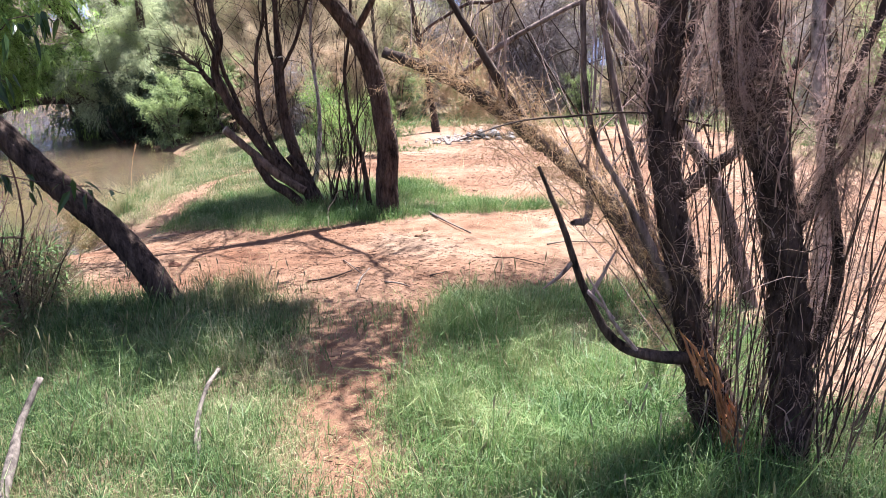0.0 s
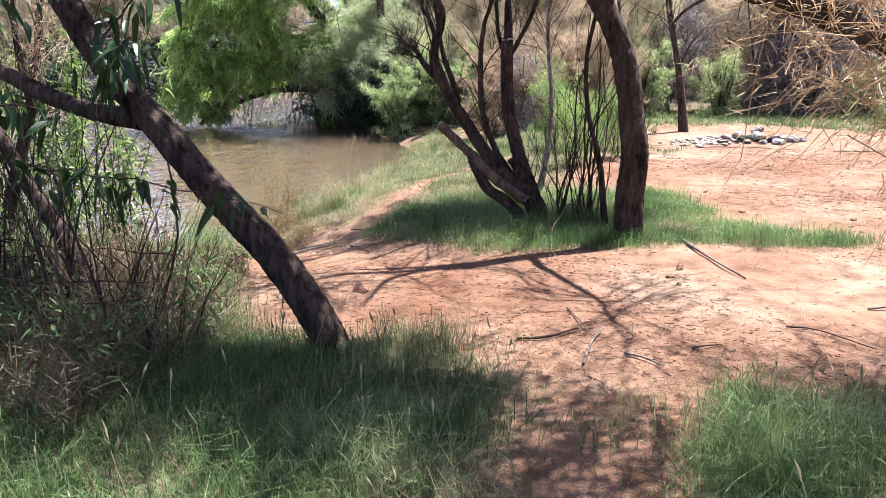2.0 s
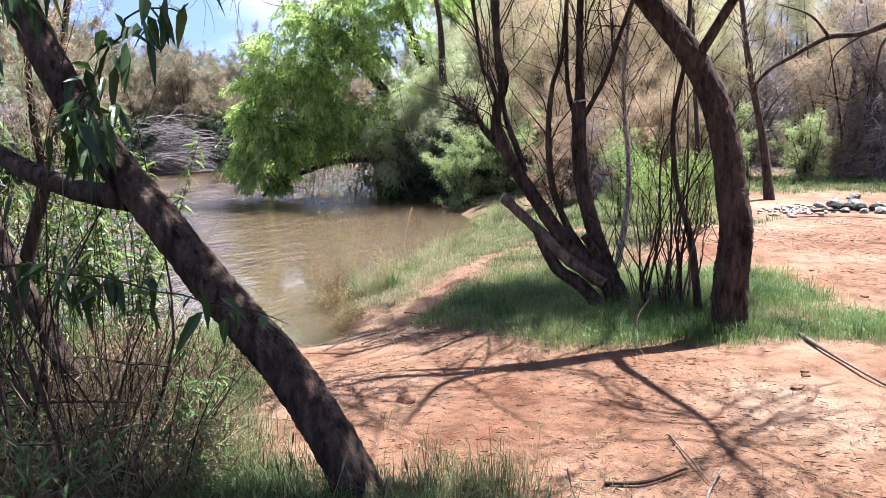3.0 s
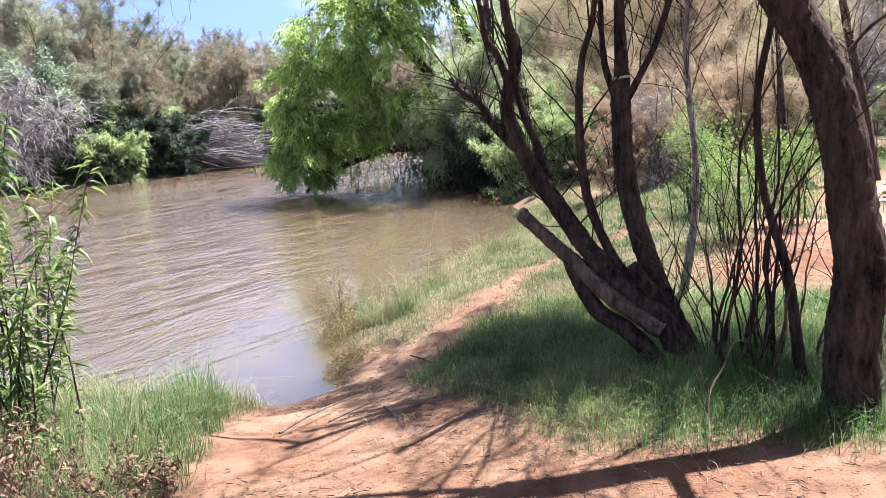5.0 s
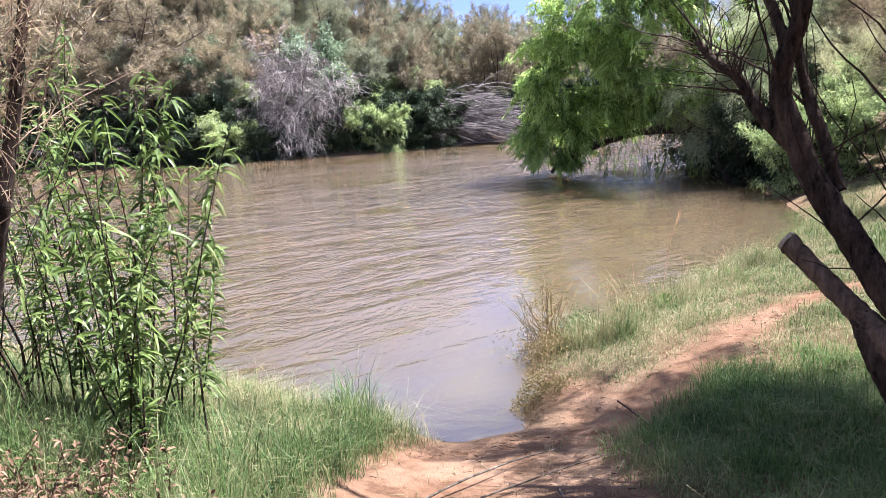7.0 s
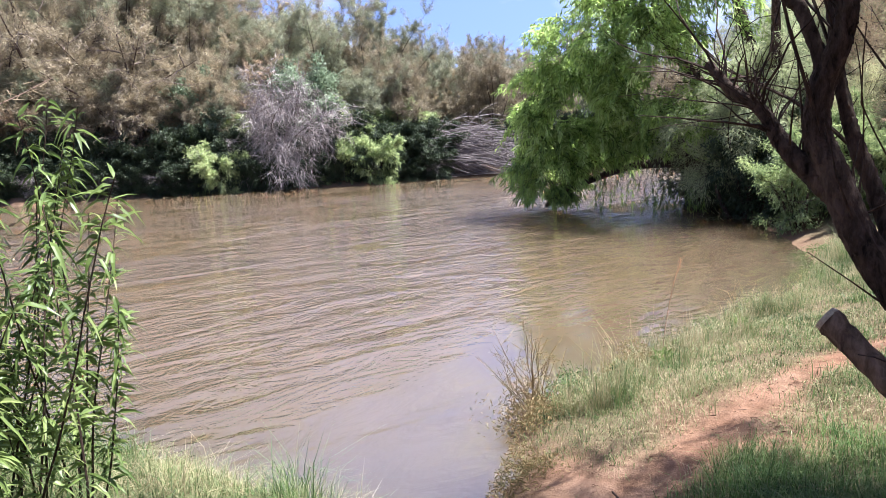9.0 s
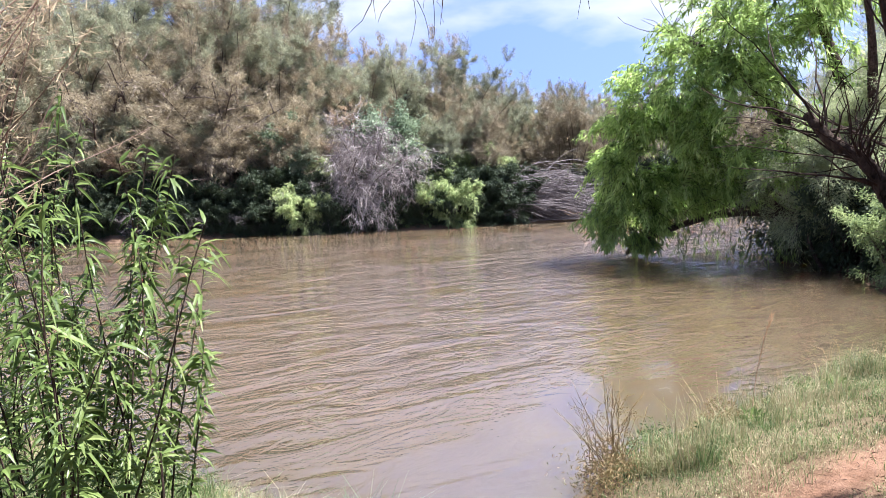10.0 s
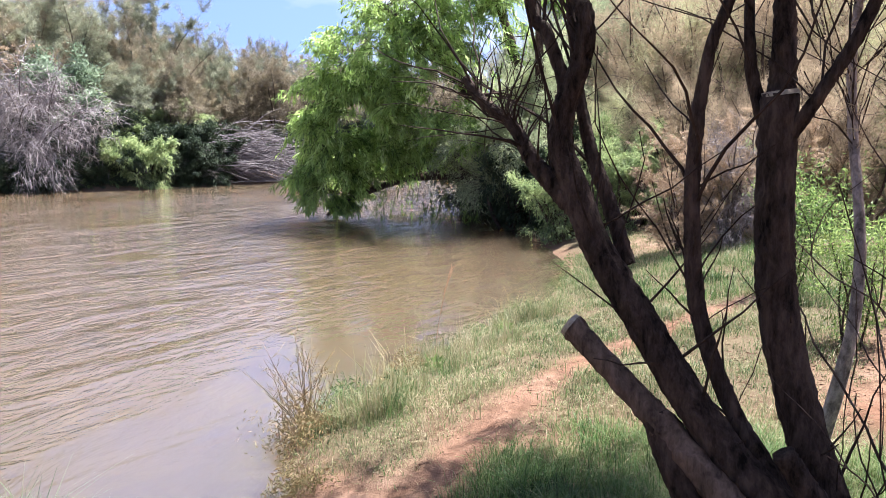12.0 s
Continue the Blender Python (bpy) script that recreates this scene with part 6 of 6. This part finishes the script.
def waterside():
    rng = np.random.default_rng(95)
    ob = thing("dry_reed", "single tall dry reed stalk at the water's edge", "reed")
    g = Geo()
    tube(g, curve([(-4.62, 11.85, 0.05), (-4.65, 11.95, 0.4), (-4.6, 12.0, 0.78), (-4.55, 12.02, 0.95)], n=6), 0.005, 0.003, 5)
    part("stalk", g, DRYSTALK, ob)
    g = Geo()
    at, d = pick(rng, curve([(-4.61, 12.0, 0.74), (-4.57, 12.01, 0.88), (-4.55, 12.02, 0.96)], n=4), 60)
    slivers(g, at, unit(d), rng, 0.05, 0.004, 0.35, 0, 0.004)
    part("seed_head", g, BLOND, ob, smooth=False)
    weed = thing("branching_weed", "dry yellow branching weed standing in shallow water", "weed")
    g, s2 = Geo(), Geo()
    for k in range(26):
        x, y = -4.8 + rng.normal() * 0.07, 10.45 + rng.normal() * 0.07
        l = wand(rng, (x, y, 0.0), (rng.normal() * 0.35 - 0.1, rng.normal() * 0.3, 1), rng.uniform(0.3, 0.75), 6, 0.1)
        tube(g, l, 0.005, 0.0015, 4)
        for _ in range(4):
            t2 = wand(rng, l[rng.integers(2, 6)], (rng.normal(), rng.normal(), 0.8), 0.16, 3, 0.15)
            tube(g, t2, 0.002, 0.001, 3)
            at, d = pick(rng, t2, 8)
            slivers(s2, at, unit(d), rng, 0.03, 0.006, 0.6, 0, 0.005)
    part("stalk", g, HERB, weed, smooth=False, kind="stuff")
    part("leaf", s2, HERB, weed, smooth=False, kind="stuff")
    low = thing("waterside_herb", "low reddish green herb clump at the water's edge", "herb")
    g = Geo()
    n = 1300
    at = np.stack([-4.7 + rng.normal(size=n) * 0.15, 10.35 + rng.normal(size=n) * 0.16, rng.uniform(0.02, 0.2, n)], -1)
    blades(g, at, np.tile([0, 0, 0.6], (n, 1)), rng, 0.045, 0.009, 0.2, 0.8)
    part("leaf", g, HERB, low, smooth=False, kind="stuff")
    for x, y, r in [(-4.72, 10.25, 0.13), (-4.86, 10.9, 0.14), (-4.82, 11.7, 0.12), (-4.8, 12.8, 0.16), (-4.95, 14.2, 0.2), (-5.2, 16.3, 0.22), (-5.8, 17.8, 0.25), (-4.2, 9.6, 0.1)]:
        h = thing("waterside_weed", "leafy dark green weed at the water's edge", "weed", group="weeds along the water")
        n = 1300
        g = Geo()
        q = np.stack([x + rng.normal(size=n) * r, y + rng.normal(size=n) * r * 1.5, 0 * rng.normal(size=n)], -1)
        q[:, 2] = height(q[:, 0], q[:, 1]) + rng.uniform(0.0, 0.26, n) * np.exp(-((q[:, 0] - x) ** 2 + (q[:, 1] - y) ** 2) / (2 * r * r))
        blades(g, q, np.tile([0, 0, 0.7], (n, 1)), rng, 0.042, 0.008, 0.3, 0.8)
        part("leaf", g, GRASS if r > 0.13 else HERB, h, smooth=False, kind="stuff")
    for x, y, k in [(-4.7, 11.4, 1), (-4.55, 11.75, 2), (-4.85, 12.4, 3), (-4.6, 13.2, 4)]:
        d = thing("dock_plant", "broad-leaved green dock plant on the bank", "plant", group="dock plants")
        g = Geo()
        n = 26
        a = rng.uniform(0, 2 * math.pi, n)
        at = np.stack([x + 0.04 * np.cos(a), y + 0.04 * np.sin(a), zat(x, y) + 0.02 + 0 * a], -1)
        blades(g, at, np.stack([np.cos(a), np.sin(a), rng.uniform(0.8, 2.2, n)], -1), rng, 0.12, 0.03, 0.4, 0.3)
        part("leaf", g, SHOOT, d, smooth=False, kind="stuff")


waterside()

# ---- grass ----
def patchy(x, y):
    return cover(x, y) * np.clip(0.72 + 0.45 * ripple(x, y, 2.6, 7) + 0.3 * ripple(x, y, 6.5, 5), 0.12, 1)


def dry_patches(x, y):
    return cover(x, y) * np.clip(0.25 - 0.5 * ripple(x, y, 2.6, 7) + 0.25 * ripple(x, y, 5.0, 9), 0.04, 1)


def fringe(x, y):
    c = cover(x, y)
    return np.clip(4 * c * (1 - c) + 0.06 * (c < 0.05), 0, 1) * np.clip(side_of(x, y, NEAR_SHORE) / 0.1, 0, 1)


def shaded(x, y):
    """Grass keeps short and thin where the trunks stand."""
    return cover(x, y) * np.clip(0.85 + 0.4 * ripple(x, y, 5.6, 5), 0.3, 1)


def water_edge(x, y):
    return cover(x, y) * np.clip(ripple(x, y, 3.3, 6) + 0.1, 0, 1) * np.clip((0.8 - side_of(x, y, NEAR_SHORE)) / 0.3, 0, 1)


grass("lush_grass", "lush bright green grass beside the track", GRASS_LUSH, (-0.4, 0.6, 2.6, 6.1), 250000, 0.14, 0.0038, 1, patchy, lean=0.6, tuft=8, loose=0.05)
grass("mixed_grass", "green and yellowing grass beside the track", GRASS, (-4.2, 0.6, -0.3, 6.1), 290000, 0.115, 0.0034, 19, patchy, lean=0.6, tuft=8, loose=0.05)
grass("tall_grass", "long arching green grass blades", GRASS_LUSH, (-0.3, 1.2, 2.2, 5.2), 14000, 0.25, 0.0036, 11, patchy, lean=0.75, tuft=10, loose=0.03)
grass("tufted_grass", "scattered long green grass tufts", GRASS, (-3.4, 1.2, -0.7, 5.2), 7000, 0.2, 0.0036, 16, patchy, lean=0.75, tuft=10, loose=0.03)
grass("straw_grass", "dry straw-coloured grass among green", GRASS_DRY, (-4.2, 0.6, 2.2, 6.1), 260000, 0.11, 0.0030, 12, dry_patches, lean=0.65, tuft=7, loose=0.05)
grass("rise_grass", "shaded green grass round the trunks", GRASS_LUSH, (-3.2, 7.6, 1.6, 10.6), 170000, 0.135, 0.0036, 2, shaded, lean=0.6, loose=0.05)
grass("bank_grass", "dry and green grass along the water's edge", GRASS_DRY, (-5.8, 8.0, -1.5, 20), 150000, 0.10, 0.0042, 3, patchy, lean=0.7, tuft=8, loose=0.05)
grass("bank_green_grass", "green grass along the water's edge", GRASS, (-5.8, 9.0, -1.5, 20), 140000, 0.09, 0.0042, 13, patchy, lean=0.6, tuft=8, loose=0.05)
grass("bank_tufts", "tall dry and green tufts at the water's edge", GRASS_DRY, (-5.4, 9.6, -3.9, 19), 60000, 0.3, 0.0042, 14, water_edge, lean=0.45, tuft=14, loose=0.03)
grass("bank_green_tufts", "tall green tufts at the water's edge", GRASS, (-5.4, 9.6, -3.9, 19), 30000, 0.22, 0.0045, 17, water_edge, lean=0.45, tuft=14, loose=0.03)
grass("low_bank_tufts", "tall green grass with seed stalks on the low bank", GRASS, (-7.5, 5.5, -3.0, 8.9), 90000, 0.32, 0.0042, 15, lambda x, y: cover(x, y) * np.clip(ripple(x, y, 2.3, 6) + 0.3, 0, 1), lean=0.5, tuft=12)
grass("low_bank_grass", "green grass on the low bank", GRASS, (-7.5, 4.5, -2.6, 8.7), 150000, 0.16, 0.0038, 4, patchy, lean=0.6)
grass("low_bank_straw", "dry grass among the green on the low bank", GRASS_DRY, (-7.5, 4.5, -2.4, 8.7), 170000, 0.17, 0.0034, 18, patchy, lean=0.7)
grass("foot_straw", "tall dry grass at the foot of the leaning tree", GRASS_DRY, (-1.75, 5.25, -1.15, 5.95), 1700, 0.2, 0.0030, 23, lambda x, y: np.clip(0.5 + 0.8 * ripple(x, y, 9.0, 2), 0, 1), lean=0.3, tuft=10)
grass("strip_grass", "green grass strip before the thicket", GRASS, (-4, 14, 9, 24), 110000, 0.13, 0.009, 5)
grass("sparse_grass", "thin dry grass at the edges of the bare soil", GRASS_DRY, (-4, 2, 3, 12), 70000, 0.07, 0.003, 6, fringe, lean=0.9, tuft=6, loose=0.04)

grass("meadow_grass", "dry and green grass on the bank behind the track", GRASS_DRY, (-16, -8, 7, 0.7), 150000, 0.16, 0.008, 20, lambda x, y: cover(x, y) * (side_of(x, y, NEAR_SHORE) > 0.1), lean=0.6, loose=0.08)
grass("bank_meadow_grass", "dry and green grass on the low bank", GRASS_DRY, (-16, 0.6, -4.1, 8), 120000, 0.16, 0.008, 21, lambda x, y: cover(x, y) * (side_of(x, y, NEAR_SHORE) > 0.1), lean=0.6, loose=0.08)
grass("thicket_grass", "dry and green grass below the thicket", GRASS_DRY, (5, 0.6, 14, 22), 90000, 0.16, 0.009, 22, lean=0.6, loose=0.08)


def seed_heads():
    """Foxtail heads on thin stalks, above the grass."""
    rng = np.random.default_rng(98)
    g = Geo()
    n = 0
    while n < 230:
        x, y = rng.uniform(-2.4, 1.2), rng.uniform(1.6, 5.4)
        if cover(x, y) < 0.5:
            continue
        n += 1
        l = wand(rng, (x, y, zat(x, y)), (rng.normal() * 0.25, rng.normal() * 0.25, 1), rng.uniform(0.18, 0.38), 6, 0.06)
        tube(g, l, 0.0012, 0.001, 3)
        e = wand(rng, l[-1], l[-1] - l[-2], rng.uniform(0.03, 0.07), 4, 0.05)
        tube(g, e[:3], 0.002, 0.005, 5)
        tube(g, e[2:], 0.005, 0.001, 5)
    tagged(part("seed_heads", g, GRASS_DRY, smooth=False), "tan foxtail seed heads above the grass", "grass", kind="stuff")


seed_heads()


def litter():
    """Dry needles and bits of twig that lie on the bare soil."""
    rng = np.random.default_rng(97)
    n = 210000
    x, y = rng.uniform(-4, 4.5, n), 2 + 13 * rng.uniform(0, 1, n) ** 1.4
    ok = (rng.uniform(size=n) < np.clip(0.35 + 0.6 * ripple(x, y, 1.6, 3) + 0.5 * blob(x, y, -1.2, 6.6, 1.6, 0.9), 0.06, 1)) & (side_of(x, y, NEAR_SHORE) > 0.3)
    x, y = x[ok], y[ok]
    at = np.stack([x, y, height(x, y) + 0.006], -1)
    g = Geo()
    slivers(g, at, np.zeros((len(x), 3)), rng, 0.055, 0.0045, 1.0, 0, 0)
    v = np.concatenate(g.v)
    v[:, 2] = height(v[:, 0], v[:, 1]) + 0.004 + rng.uniform(0, 0.008, len(v))
    g.v = [v]
    tagged(part("litter", g, LITTER, smooth=False), "dry needles and twig litter on bare soil", "litter", kind="stuff")


litter()
